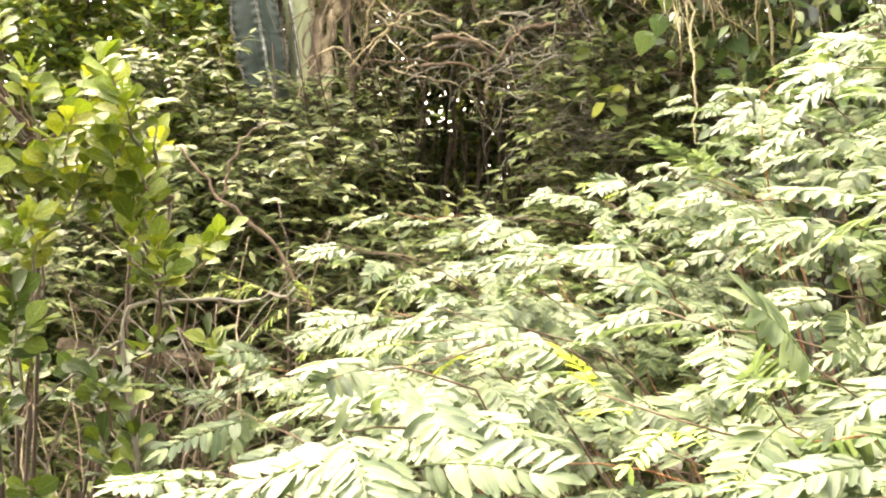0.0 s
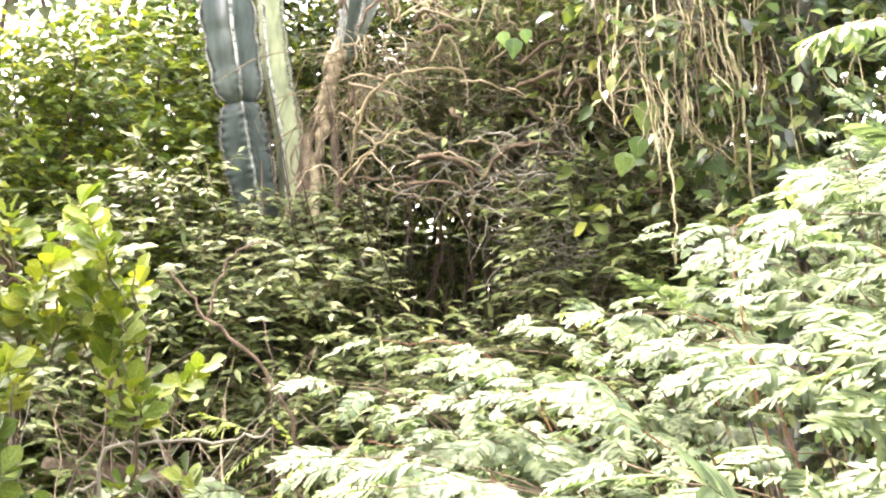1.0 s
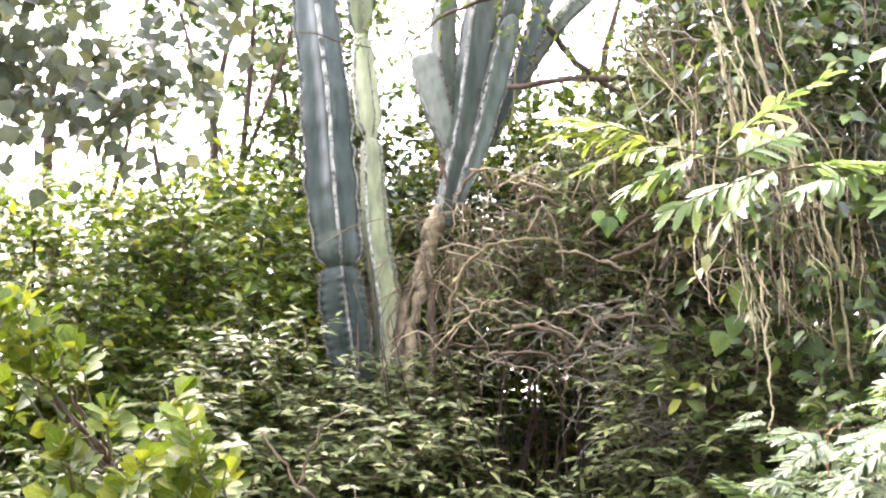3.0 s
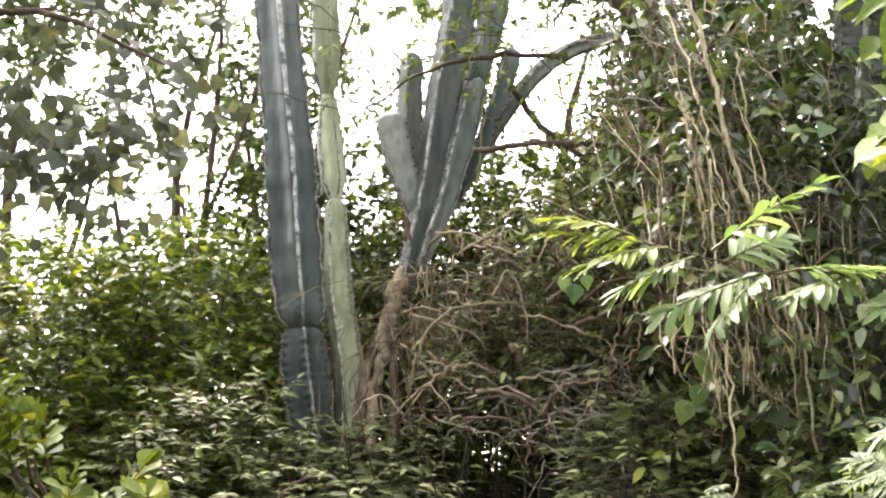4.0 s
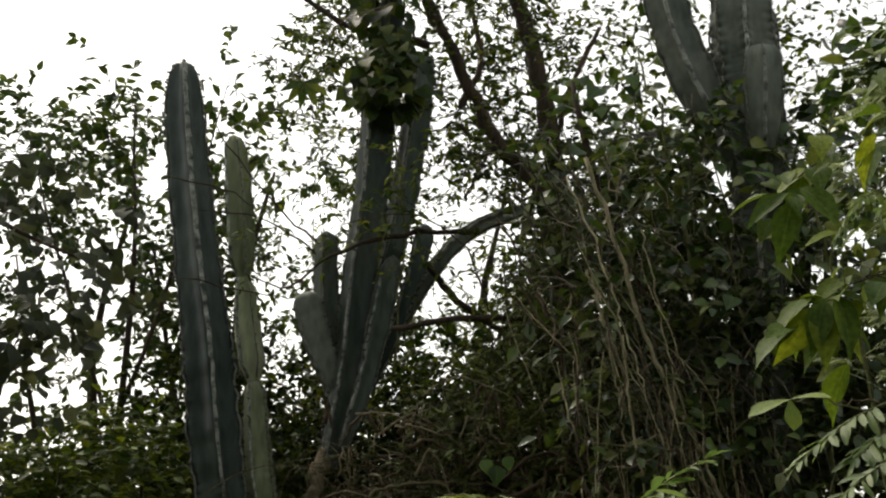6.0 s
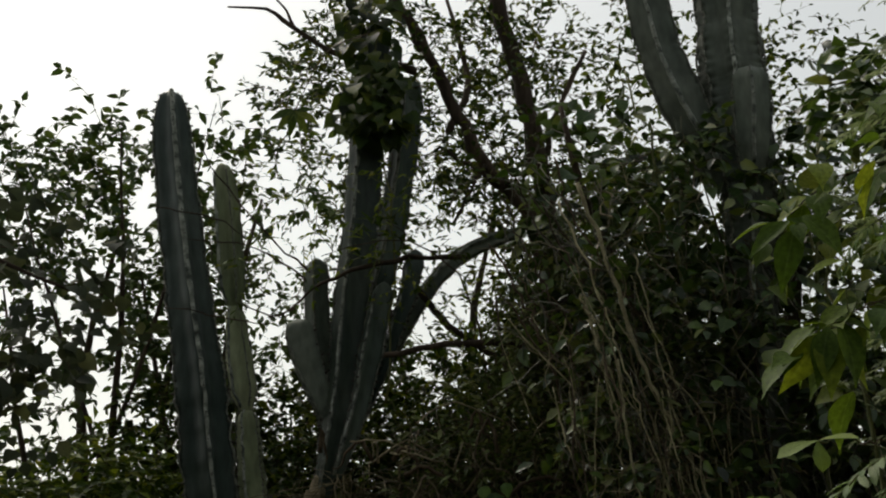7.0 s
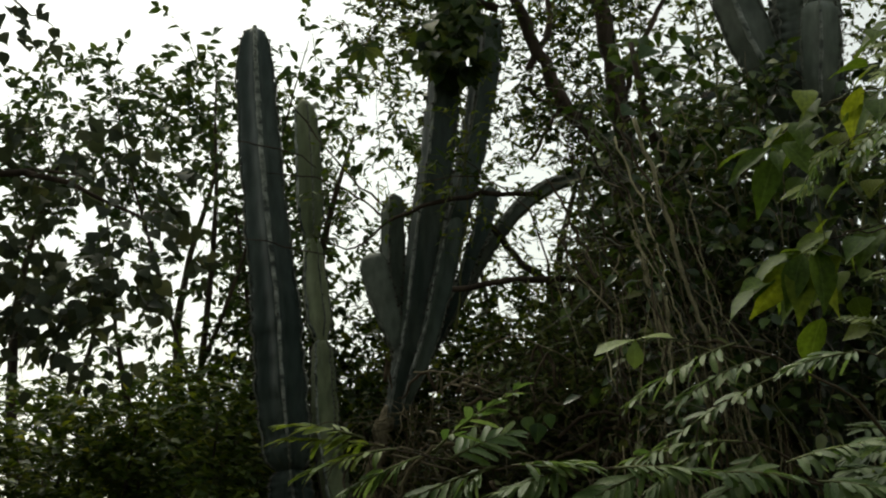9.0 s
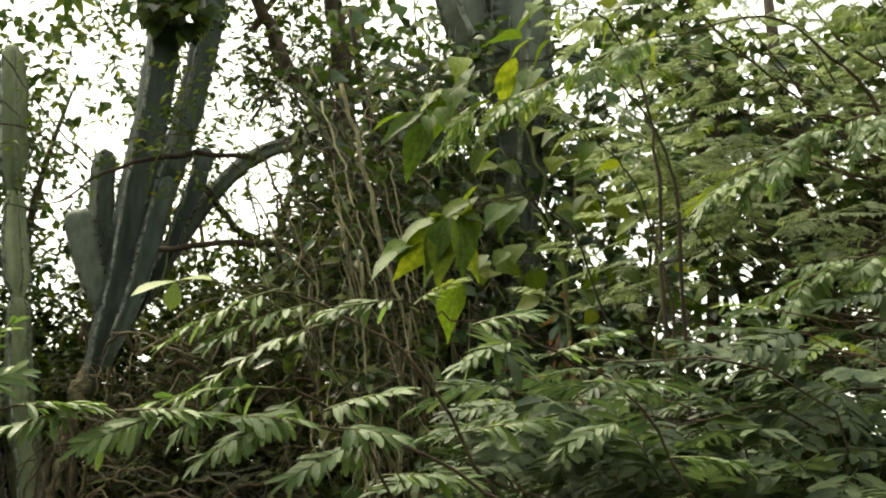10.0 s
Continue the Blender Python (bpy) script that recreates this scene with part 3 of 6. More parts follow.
# ---- trees behind the cacti ----
# The last, highest leaf mass is an unseen crown added to shade the thicket.
slim = leafy("fine_leaved_tree", (0.78, 5.4, 0), "dark-barked tree with sparse fine green leaves", "tree", 41,
             [(0.45, 5.5, 4.3, 0.5, 0.5, 0.7), (0.0, 5.6, 4.6, 0.6, 0.5, 0.5), (0.75, 5.6, 3.7, 0.45, 0.5, 0.6), (0.2, 5.7, 3.9, 0.45, 0.4, 0.45), (-0.35, 5.5, 4.35, 0.35, 0.3, 0.5), (-0.3, 4.7, 5.7, 1.1, 1.0, 0.4)],
             3100, 0.16, 8, 0.042, SMALL, M_SHADE, None,
             [([(0.78, 5.4, 0), (0.75, 5.4, 1.6), (0.69, 5.35, 2.9), (0.63, 5.3, 3.6), (0.622, 5.3, 3.92), (0.595, 5.3, 4.12), (0.565, 5.3, 4.31), (0.53, 5.3, 4.51), (0.47, 5.3, 4.75), (0.4, 5.3, 5.3)], [0.08, 0.07, 0.056, 0.048, 0.047, 0.046, 0.044, 0.044, 0.042, 0.024]),
              ([(0.67, 5.35, 3.1), (0.58, 5.3, 3.7), (0.484, 5.3, 3.883), (0.345, 5.3, 4.069), (0.276, 5.3, 4.235), (0.213, 5.3, 4.375), (0.138, 5.3, 4.55), (0.039, 5.3, 4.75), (-0.15, 5.3, 5.1)], [0.05, 0.04, 0.034, 0.03, 0.028, 0.027, 0.027, 0.026, 0.014]),
              ([(0.46, 5.32, 3.9), (0.387, 5.28, 3.955), (0.29, 5.28, 4.04), (0.165, 5.28, 4.12)], [0.018, 0.014, 0.012, 0.006]),
              ([(0.36, 5.28, 4.03), (0.29, 5.28, 3.92), (0.21, 5.28, 3.76)], [0.01, 0.008, 0.006]),
              ([(0.61, 5.3, 4.0), (0.66, 5.3, 4.17), (0.76, 5.3, 4.43), (0.85, 5.3, 4.6)], [0.016, 0.013, 0.012, 0.008]),
              ([(0.06, 5.28, 4.5), (-0.15, 5.22, 4.53), (-0.333, 5.2, 4.577), (-0.5, 5.2, 4.7), (-0.62, 5.2, 4.79), (-0.8, 5.2, 4.81)], [0.02, 0.017, 0.014, 0.011, 0.008, 0.004]),
              ([(0.2, 5.3, 4.2), (0.3, 5.35, 4.5), (0.2, 5.4, 5.0)], [0.02, 0.014, 0.008]),
              ([(-0.49, 5.2, 4.69), (-0.56, 5.2, 4.82), (-0.72, 5.2, 4.93)], [0.008, 0.006, 0.003])],
             gaps=(2.2, -0.1), bare=[(0.2, 5.5, 3.62, 0.24, 0.7, 0.34)])
for k, (pts, rad) in enumerate([
        ([(-0.10, 4.9, 3.07), (0.086, 4.9, 3.1), (0.242, 4.9, 3.11), (0.465, 4.9, 3.103), (0.71, 4.9, 3.064), (1.0, 4.95, 2.95)], [0.01, 0.013, 0.014, 0.016, 0.018, 0.02]),
        ([(0.03, 5.2, 3.44), (0.11, 5.2, 3.33), (0.206, 5.2, 3.23), (0.4, 5.2, 3.11)], [0.014, 0.015, 0.015, 0.016]),
        ([(-0.49, 5.0, 3.29), (-0.354, 5.0, 3.409), (-0.171, 5.0, 3.478), (0.014, 5.0, 3.504), (0.25, 5.05, 3.52)], [0.005, 0.008, 0.009, 0.011, 0.012]),
        ([(-0.85, 4.98, 4.0), (-0.793, 5.0, 3.9), (-0.643, 5.0, 3.7), (-0.498, 5.0, 3.55), (-0.40, 5.02, 3.46)], [0.002, 0.003, 0.004, 0.005, 0.005]),
        ([(-0.7, 5.0, 3.33), (-0.55, 5.0, 3.27), (-0.46, 5.0, 3.30)], [0.002, 0.004, 0.005]),
        ([(-0.9, 4.97, 3.6), (-0.7, 4.97, 3.58), (-0.52, 5.0, 3.5), (-0.42, 5.0, 3.42)], [0.002, 0.003, 0.004, 0.005]),
        ([(-0.98, 4.9, 3.29), (-0.84, 4.9, 3.27), (-0.70, 4.9, 3.23), (-0.56, 4.9, 3.21)], [0.002, 0.003, 0.003, 0.002]),
        ([(-1.05, 4.9, 3.72), (-0.93, 4.9, 3.70), (-0.78, 4.9, 3.67), (-0.68, 4.92, 3.6)], [0.0015, 0.003, 0.003, 0.002])]):
    part("branch", tube(Geo(), pts, rad, 7, None, 0.004, rng0).mesh("branch", M_BARK), slim)

BACK = [
    ("background_tree", (-1.7, 6.8, 0), 51, [(-1.7, 6.8, 3.7, 0.8, 0.5, 0.7), (-1.5, 6.7, 4.3, 0.5, 0.4, 0.4)], 820, (1.5, 0.0)),
    ("background_tree", (-2.6, 6.7, 0), 55, [(-2.6, 6.7, 3.7, 0.7, 0.5, 0.8), (-2.3, 6.6, 4.4, 0.6, 0.4, 0.5)], 820, (1.5, 0.0)),
    ("background_tree", (-0.9, 6.6, 0), 52, [(-0.75, 6.6, 3.5, 0.8, 0.5, 0.7), (-0.45, 6.7, 4.15, 0.6, 0.4, 0.5)], 550, (1.5, 0.0)),
    # third mass: unseen high crown, added to keep sun off the thicket
    ("background_tree", (0.4, 6.7, 0), 53, [(0.3, 6.7, 3.3, 0.9, 0.5, 0.7), (0.9, 6.8, 3.9, 0.8, 0.5, 0.7), (0.7, 6.8, 6.3, 1.1, 0.6, 0.5)], 1120, (1.5, 0.0)),
    ("background_tree", (1.9, 6.4, 0), 54, [(1.7, 6.4, 3.8, 0.9, 0.6, 1.2), (2.6, 6.2, 3.2, 0.9, 0.6, 1.0), (1.6, 6.3, 5.0, 0.8, 0.5, 0.6)], 1870, (1.5, -0.12)),
]
# Left trees get the backlit leaf colour, right ones the shade-darkened one.
for name, base, seed, balls, count, gap in BACK:
    x, y, _ = base
    leafy(name, base, "thin tree with small leaves against the sky, backlight or shade put into their green", "tree", seed, balls, count, 0.22, 9, 0.058 if x < -1.5 else 0.045, LEAN, M_BACK if x < 0 else M_SHADE, None,
          [([(x, y, 0), (x + 0.05, y, 1.8), (x - 0.08, y, 3.4), (x + 0.1, y, 4.4)], [0.05, 0.04, 0.025, 0.008]),
           ([(x, y, 1.9), (x + 0.3, y, 2.9), (x + 0.45, y, 3.9)], [0.025, 0.018, 0.006]),
           ([(x, y, 2.1), (x - 0.35, y, 3.0), (x - 0.55, y, 4.0)], [0.025, 0.018, 0.006])], "trees behind the cacti", gaps=gap, bare=[(0.26, 6.7, 4.0, 0.3, 1.0, 0.42), (1.6, 6.4, 4.6, 0.2, 0.9, 0.3), (2.16, 6.4, 3.76, 0.2, 0.9, 0.24), (2.88, 6.3, 3.36, 0.3, 1.0, 0.25), (1.70, 6.4, 4.31, 0.14, 0.9, 0.2), (2.15, 6.4, 3.85, 0.18, 0.9, 0.13)])

# thin arching sprays that stand over the crowns
leafy("wispy_tree", (-1.45, 6.2, 0), "slender tree with sparse arching leafy sprays against the sky", "tree", 57,
      [(-1.5, 6.2, 4.5, 0.4, 0.3, 0.35), (-1.95, 6.2, 4.35, 0.4, 0.3, 0.3), (-1.0, 6.2, 4.45, 0.3, 0.3, 0.5), (-0.55, 6.2, 4.5, 0.3, 0.3, 0.4)], 95, 0.4, 13, 0.066, LEAN, M_BACK, None,
      [([(-1.45, 6.2, 0), (-1.5, 6.2, 2.2), (-1.45, 6.2, 3.6), (-1.5, 6.2, 4.7)], [0.03, 0.024, 0.014, 0.003]),
       ([(-1.47, 6.2, 3.0), (-1.2, 6.2, 3.9), (-1.0, 6.2, 4.8)], [0.014, 0.009, 0.002]),
       ([(-1.48, 6.2, 2.8), (-1.8, 6.2, 3.7), (-2.05, 6.2, 4.5)], [0.014, 0.009, 0.002])], rise=0.15, droop=0.4, flat=0.8)

# a broad-leaved tree whose dark boughs hang over the hedge
rng_b = np.random.default_rng(61)
# The mass at 5.75 m is out of view, added to shade the hedge.
bough = leafy("broad_leaved_tree", (-2.9, 4.4, 0), "dark broad-leaved tree with hanging dull grey-green boughs", "tree", 61,
              [(-1.75, 4.45, 3.2, 0.5, 0.35, 0.42), (-1.3, 4.35, 3.15, 0.36, 0.25, 0.4), (-2.3, 4.5, 3.2, 0.6, 0.4, 0.5), (-2.6, 5.0, 5.75, 1.2, 1.0, 0.35)], 1000, 0.17, 6, 0.08, BROAD, M_DARK, None,
              [([(-2.9, 4.4, 0), (-2.9, 4.4, 1.8), (-2.75, 4.4, 2.9), (-2.6, 4.4, 4.0)], [0.09, 0.08, 0.06, 0.04]),
               ([(-2.78, 4.4, 2.7), (-2.2, 4.4, 3.3), (-1.7, 4.4, 3.4), (-1.2, 4.35, 3.2)], [0.03, 0.02, 0.013, 0.005]),
               ([(-2.2, 4.4, 3.3), (-1.8, 4.42, 3.42), (-1.4, 4.35, 3.36)], [0.016, 0.01, 0.003])], droop=0.55, rise=-0.1, flat=0.3, gaps=(3.0, -0.05))
leaf_dark = one_blade("leaf", BROAD, M_DARK)
pos, way = scatter(rng_b, [(-1.5, 4.3, 3.05, 0.42, 0.2, 0.33), (-1.75, 4.3, 2.95, 0.3, 0.2, 0.25), (-1.25, 4.3, 3.25, 0.24, 0.15, 0.3), (-1.6, 4.3, 3.5, 0.3, 0.15, 0.16), (-1.75, 4.35, 3.3, 0.4, 0.2, 0.35), (-1.35, 4.35, 2.85, 0.3, 0.2, 0.3)], 330)
pos, way = clumped(pos, way, 3.4, -0.06, 7)
for p, w in zip(pos, way):
    part("leaf", leaf_dark, bough, "", blade_pose(p, (w[0] * 0.7 + rng_b.normal(0, 0.3), w[1] * 0.5 - 0.2, -0.7 + 0.5 * rng_b.random()), (rng_b.normal(0, 0.4), -0.6, 0.7), rng_b.uniform(0.05, 0.085)))

tip = np.array([-1.66, 4.4, 4.02])
part("limb", tube(Geo(), [(-2.6, 4.4, 4.0), (-2.3, 4.4, 4.22), (-1.95, 4.4, 4.2), tip], [0.02, 0.012, 0.006, 0.002], 7, 18, 0.005, rng_b).mesh("limb", M_BARK), bough)
for k in range(34):
    p = tip + np.array([0.02 - 0.4 * rng_b.random(), rng_b.normal(0, 0.05), 0.1 - 0.2 * rng_b.random()])
    part("leaf", leaf_dark, bough, "", blade_pose(p, (rng_b.normal(0.2, 0.5), rng_b.normal(-0.1, 0.3), -0.5 - 0.4 * rng_b.random()), (rng_b.normal(0, 0.4), -0.6, 0.7), rng_b.uniform(0.05, 0.085)))

# ---- the hedge and the thicket ----
HEDGE = [((-2.6, 5.3, 0), 71, [(-2.6, 5.3, 2.0, 0.7, 0.5, 0.8), (-2.5, 5.2, 1.0, 0.7, 0.5, 0.9)]),
         ((-1.9, 5.2, 0), 72, [(-1.85, 5.2, 2.05, 0.6, 0.45, 0.72), (-1.9, 5.1, 1.1, 0.6, 0.5, 0.9)]),
         ((-1.3, 5.4, 0), 73, [(-1.3, 5.4, 2.1, 0.55, 0.45, 0.72), (-1.3, 5.2, 1.2, 0.55, 0.5, 0.9)])]
for base, seed, balls in HEDGE:
    x, y, _ = base
    leafy("hedge_shrub", base, "dense bright-green shrub of small leaves", "shrub", seed, balls, 1900, 0.17, 9, 0.06, SMALL, M_HEDGE, M_GREENTWIG,
          [([(x + d, y, 0), (x + d * 1.6, y, 1.2), (x + d * 2.4, y, 2.6)], [0.018, 0.014, 0.005]) for d in (-0.2, -0.08, 0.06, 0.19)], "hedge shrubs", hollow=0.35, rise=0.3, flat=1.2, level=0.45, tilt=0.4, layer=0.6)

THICKET = [((-0.85, 4.7, 0), 81, [(-0.95, 4.75, 1.5, 0.5, 0.35, 0.62), (-0.75, 4.65, 0.85, 0.55, 0.3, 0.55)], 1500),
           ((-0.35, 4.55, 0), 82, [(-0.42, 4.55, 1.3, 0.4, 0.3, 0.5), (-0.3, 4.45, 0.85, 0.45, 0.3, 0.5)], 1200),
           ((0.25, 4.3, 0), 83, [(0.2, 4.3, 0.95, 0.6, 0.4, 0.55), (0.5, 4.4, 1.2, 0.4, 0.3, 0.35), (0.62, 4.5, 1.75, 0.34, 0.22, 0.42)], 2100),
           ((0.55, 4.9, 0), 84, [(0.55, 4.95, 2.15, 0.3, 0.25, 0.35), (0.75, 4.8, 1.7, 0.3, 0.25, 0.5), (0.25, 5.05, 2.3, 0.4, 0.2, 0.25)], 1500),
           ((-0.5, 4.92, 0), 88, [(-0.52, 4.93, 1.75, 0.3, 0.1, 0.3), (-0.3, 4.9, 1.72, 0.18, 0.1, 0.25)], 420),
           ((-1.3, 4.3, 0), 85, [(-1.35, 4.35, 0.95, 0.5, 0.35, 0.7)], 900)]
FEET = [(-0.8, 4.2, 1.1, 0.24, 0.45, 0.11), (-0.63, 4.9, 2.12, 0.13, 0.5, 0.2), (-0.5, 4.95, 2.16, 0.13, 0.4, 0.2), (0.0, 4.9, 1.84, 0.27, 0.6, 0.28)]
for base, seed, balls, count in THICKET:
    x, y, _ = base
    leafy("thicket_shrub", base, "tangled olive-green undergrowth with narrow layered leaves", "shrub", seed, balls, int(count * 0.8), 0.17, 11, 0.052, LANCE, M_THICKET, None,
          [([(x + d, y, 0), (x + d * 1.4, y + 0.02, 0.7), (x + d * 2.2, y, min(b[2] for b in balls) + 0.4)], [0.012, 0.008, 0.003]) for d in (-0.2, -0.07, 0.07, 0.2)], "thicket shrubs", hollow=0.3, rise=-0.05, flat=2.6, droop=0.08, level=0.36, tilt=0.45, layer=0.5, bare=FEET)
# Deep shade behind the cacti comes partly from the dark leaf colour here.
leafy("thicket_shrub", (0.1, 5.9, 0), "undergrowth behind the cacti, its shade put into dark-green leaves", "shrub", 86,
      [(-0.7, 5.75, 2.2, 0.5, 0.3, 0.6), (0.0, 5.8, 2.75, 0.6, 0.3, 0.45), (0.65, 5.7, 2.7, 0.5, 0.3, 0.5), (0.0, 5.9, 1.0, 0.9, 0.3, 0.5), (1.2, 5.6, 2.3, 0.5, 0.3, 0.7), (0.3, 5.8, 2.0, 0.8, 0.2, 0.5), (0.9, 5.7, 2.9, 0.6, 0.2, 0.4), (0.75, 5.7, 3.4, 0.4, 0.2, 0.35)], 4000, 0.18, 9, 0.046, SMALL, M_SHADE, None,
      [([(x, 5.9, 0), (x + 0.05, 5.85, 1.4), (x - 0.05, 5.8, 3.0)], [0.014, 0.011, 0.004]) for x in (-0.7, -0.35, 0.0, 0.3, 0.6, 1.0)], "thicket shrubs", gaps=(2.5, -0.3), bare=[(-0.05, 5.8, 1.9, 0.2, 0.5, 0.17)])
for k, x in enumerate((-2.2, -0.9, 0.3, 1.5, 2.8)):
    leafy("dense_shrub", (x, 7.4, 0), "dense shrub standing behind the thicket, its dimness put into the leaf colour", "shrub", 180 + k,
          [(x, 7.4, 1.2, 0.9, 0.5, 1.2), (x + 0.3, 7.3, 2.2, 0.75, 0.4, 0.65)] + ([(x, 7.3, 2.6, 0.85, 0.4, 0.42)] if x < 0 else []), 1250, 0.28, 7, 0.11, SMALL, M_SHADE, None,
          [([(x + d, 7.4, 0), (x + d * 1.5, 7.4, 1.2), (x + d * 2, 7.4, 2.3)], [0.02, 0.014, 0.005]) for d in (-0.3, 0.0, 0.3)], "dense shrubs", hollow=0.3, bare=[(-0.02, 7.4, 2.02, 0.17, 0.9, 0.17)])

# Same shade-darkened leaf colour as the undergrowth.
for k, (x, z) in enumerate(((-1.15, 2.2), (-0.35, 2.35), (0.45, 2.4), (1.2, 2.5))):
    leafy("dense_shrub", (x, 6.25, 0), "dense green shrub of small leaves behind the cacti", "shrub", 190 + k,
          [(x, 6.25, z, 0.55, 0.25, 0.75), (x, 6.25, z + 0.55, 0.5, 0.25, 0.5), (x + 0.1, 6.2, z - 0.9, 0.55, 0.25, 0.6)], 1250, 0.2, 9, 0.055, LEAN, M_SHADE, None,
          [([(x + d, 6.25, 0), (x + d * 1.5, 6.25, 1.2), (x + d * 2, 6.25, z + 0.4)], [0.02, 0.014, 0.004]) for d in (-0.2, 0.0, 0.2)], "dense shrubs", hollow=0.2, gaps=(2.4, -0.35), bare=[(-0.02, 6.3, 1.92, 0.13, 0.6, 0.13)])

leafy("brushwood_shrub", (0.7, 4.85, 0), "brownish twiggy brushwood with thin small leaves", "shrub", 87,
      [(0.45, 4.9, 2.75, 0.4, 0.25, 0.35), (0.8, 4.7, 2.6, 0.35, 0.25, 0.5), (0.75, 4.8, 3.2, 0.3, 0.25, 0.4), (0.3, 5.0, 2.4, 0.4, 0.2, 0.3)], 1800, 0.2, 9, 0.046, LANCE, M_THICKET, None,
      [([(x, 4.85, 0), (x + 0.03, 4.85, 1.4), (x - 0.1, 4.85, 3.3)], [0.014, 0.011, 0.004]) for x in (0.45, 0.6, 0.75, 0.9)], "thicket shrubs", gaps=(3.0, -0.2), rise=0.0)
# bare upright stems in the dark hollow
stem_clump = thing("stem_clump", (0.2, 5.15, 0), "cluster of bare dark upright stems in the hollow of the thicket", "stems")
rng_s = np.random.default_rng(91)
for k in range(75):
    x, y = rng_s.uniform(-0.3, 0.34), rng_s.uniform(4.95, 5.6)
    lean = rng_s.normal(0, 0.6, 2)
    part("stem", tube(Geo(), [(x, y, 0), (x + lean[0] * 0.6, y, 1.2), (x + lean[0], y + lean[1], 1.9 + rng_s.uniform(-0.1, 0.6))],
                      [rng_s.uniform(0.002, 0.007), 0.004, 0.0015], 5, 9, 0.014, rng_s).mesh("stem", M_BARK), stem_clump)

# dry twigs and rootlets hanging round the corky trunk
tangle = thing("dry_twig_tangle", (0.1, 4.95, 2.0), "tangle of dry grey-brown twigs and hanging rootlets beside the cactus trunk", "dead twigs")
rng_t = np.random.default_rng(95)
hair = Geo()
count = 120
x = rng_t.uniform(-0.4, 0.02, count)
top = np.stack([x, rng_t.uniform(4.9, 5.15, count), 2.66 - 0.5 * np.abs(x + 0.22) - rng_t.uniform(0, 0.3, count)], 1)
s = np.linspace(0, 1, 6)
drop = rng_t.uniform(0.15, 0.45, count)
swing = rng_t.normal(0.03, 0.2, count)
lines = top[:, None] + np.stack([swing[:, None] * np.sin(s * 2.6)[None] + rng_t.normal(0, 0.02, (count, 6)), rng_t.normal(0, 0.02, (count, 6)), -drop[:, None] * s[None] ** 1.3 + 0.09 * np.sin(3 * s)[None] * rng_t.random((count, 1))], -1)
many_tubes(hair, lines, rng_t.uniform(0.002, 0.0048, count), 0.0012)
tagged(part("root_mass", hair.mesh("root_mass", M_ROOT), tangle, "tan hanging rootlets"), kind="stuff")
for k in range(60):
    p = np.array([rng_t.uniform(-0.25, 0.75), rng_t.uniform(4.75, 5.2), rng_t.uniform(1.95, 2.72)])
    d = unit(rng_t.normal(size=3) * np.array([1.0, 0.5, 0.6]))
    long = rng_t.uniform(0.12, 0.4)
    part("twig", tube(Geo(), [p, p + d * long * 0.4 + rng_t.normal(0, 0.03, 3), p + d * long * 0.8 + np.array([0, 0, -0.04]), p + d * long + rng_t.normal(0, 0.05, 3) + np.array([0, 0, -0.1])],
                      [rng_t.uniform(0.002, 0.006), 0.0035, 0.002, 0.001], 5, 10, 0.004, rng_t).mesh("twig", M_LIMB if k % 9 == 0 else M_TWIG), tangle)

for points, r in (([(-0.262, 4.75, 1.755), (-0.23, 4.74, 1.67), (-0.178, 4.73, 1.587)], 0.006), ([(-0.094, 4.7, 2.18), (0.03, 4.69, 2.122), (0.088, 4.68, 1.967)], 0.0035),
                  ([(0.46, 4.6, 2.17), (0.276, 4.6, 2.143), (0.225, 4.6, 2.045), (0.215, 4.6, 1.9)], 0.004)):
    part("twig", tube(Geo(), points, [r, r * 0.8, r * 0.5], 6, 14, 0.003, rng_t).mesh("twig", M_LIMB if r < 0.0038 or r > 0.005 else M_TWIG), tangle, "pale bare twig")

for k in range(3):
    x, y = rng_t.normal(-0.47, 0.04), 5.09 - rng_t.uniform(0.0, 0.06)
    line, z = [], 2.5 - rng_t.uniform(0, 0.2)
    while z > 1.75:
        line.append((x, y, z))
        x, z = x + rng_t.normal(0.0, 0.04), z - rng_t.uniform(0.06, 0.13)
    part("root", tube(Geo(), line, [rng_t.uniform(0.003, 0.007), 0.005, 0.003], 6, 22, 0.004, rng_t).mesh("root", M_TANWOOD if k % 2 else M_CORK), tangle, "gnarled root clinging to the cactus trunk")
for k in range(110):
    x, y, z = rng_t.uniform(-0.36, 0.75), rng_t.uniform(4.5, 4.95), rng_t.uniform(1.95, 2.75)
    reach, arch = rng_t.normal(0.16, 0.2), rng_t.normal(0.03, 0.06)
    r = rng_t.uniform(0.002, 0.0062) if k % 3 else rng_t.uniform(0.006, 0.0105)
    part("twig", tube(Geo(), [(x, y, z), (x + reach * 0.35, y - 0.02, z + arch), (x + reach * 0.75, y, z + arch * 0.6 - 0.04), (x + reach, y, z - rng_t.uniform(0.03, 0.22))],
                      [r, r * 0.9, r * 0.6, 0.001], 5, 11, 0.005, rng_t).mesh("twig", M_TANWOOD if k % 3 else M_TWIG), tangle)

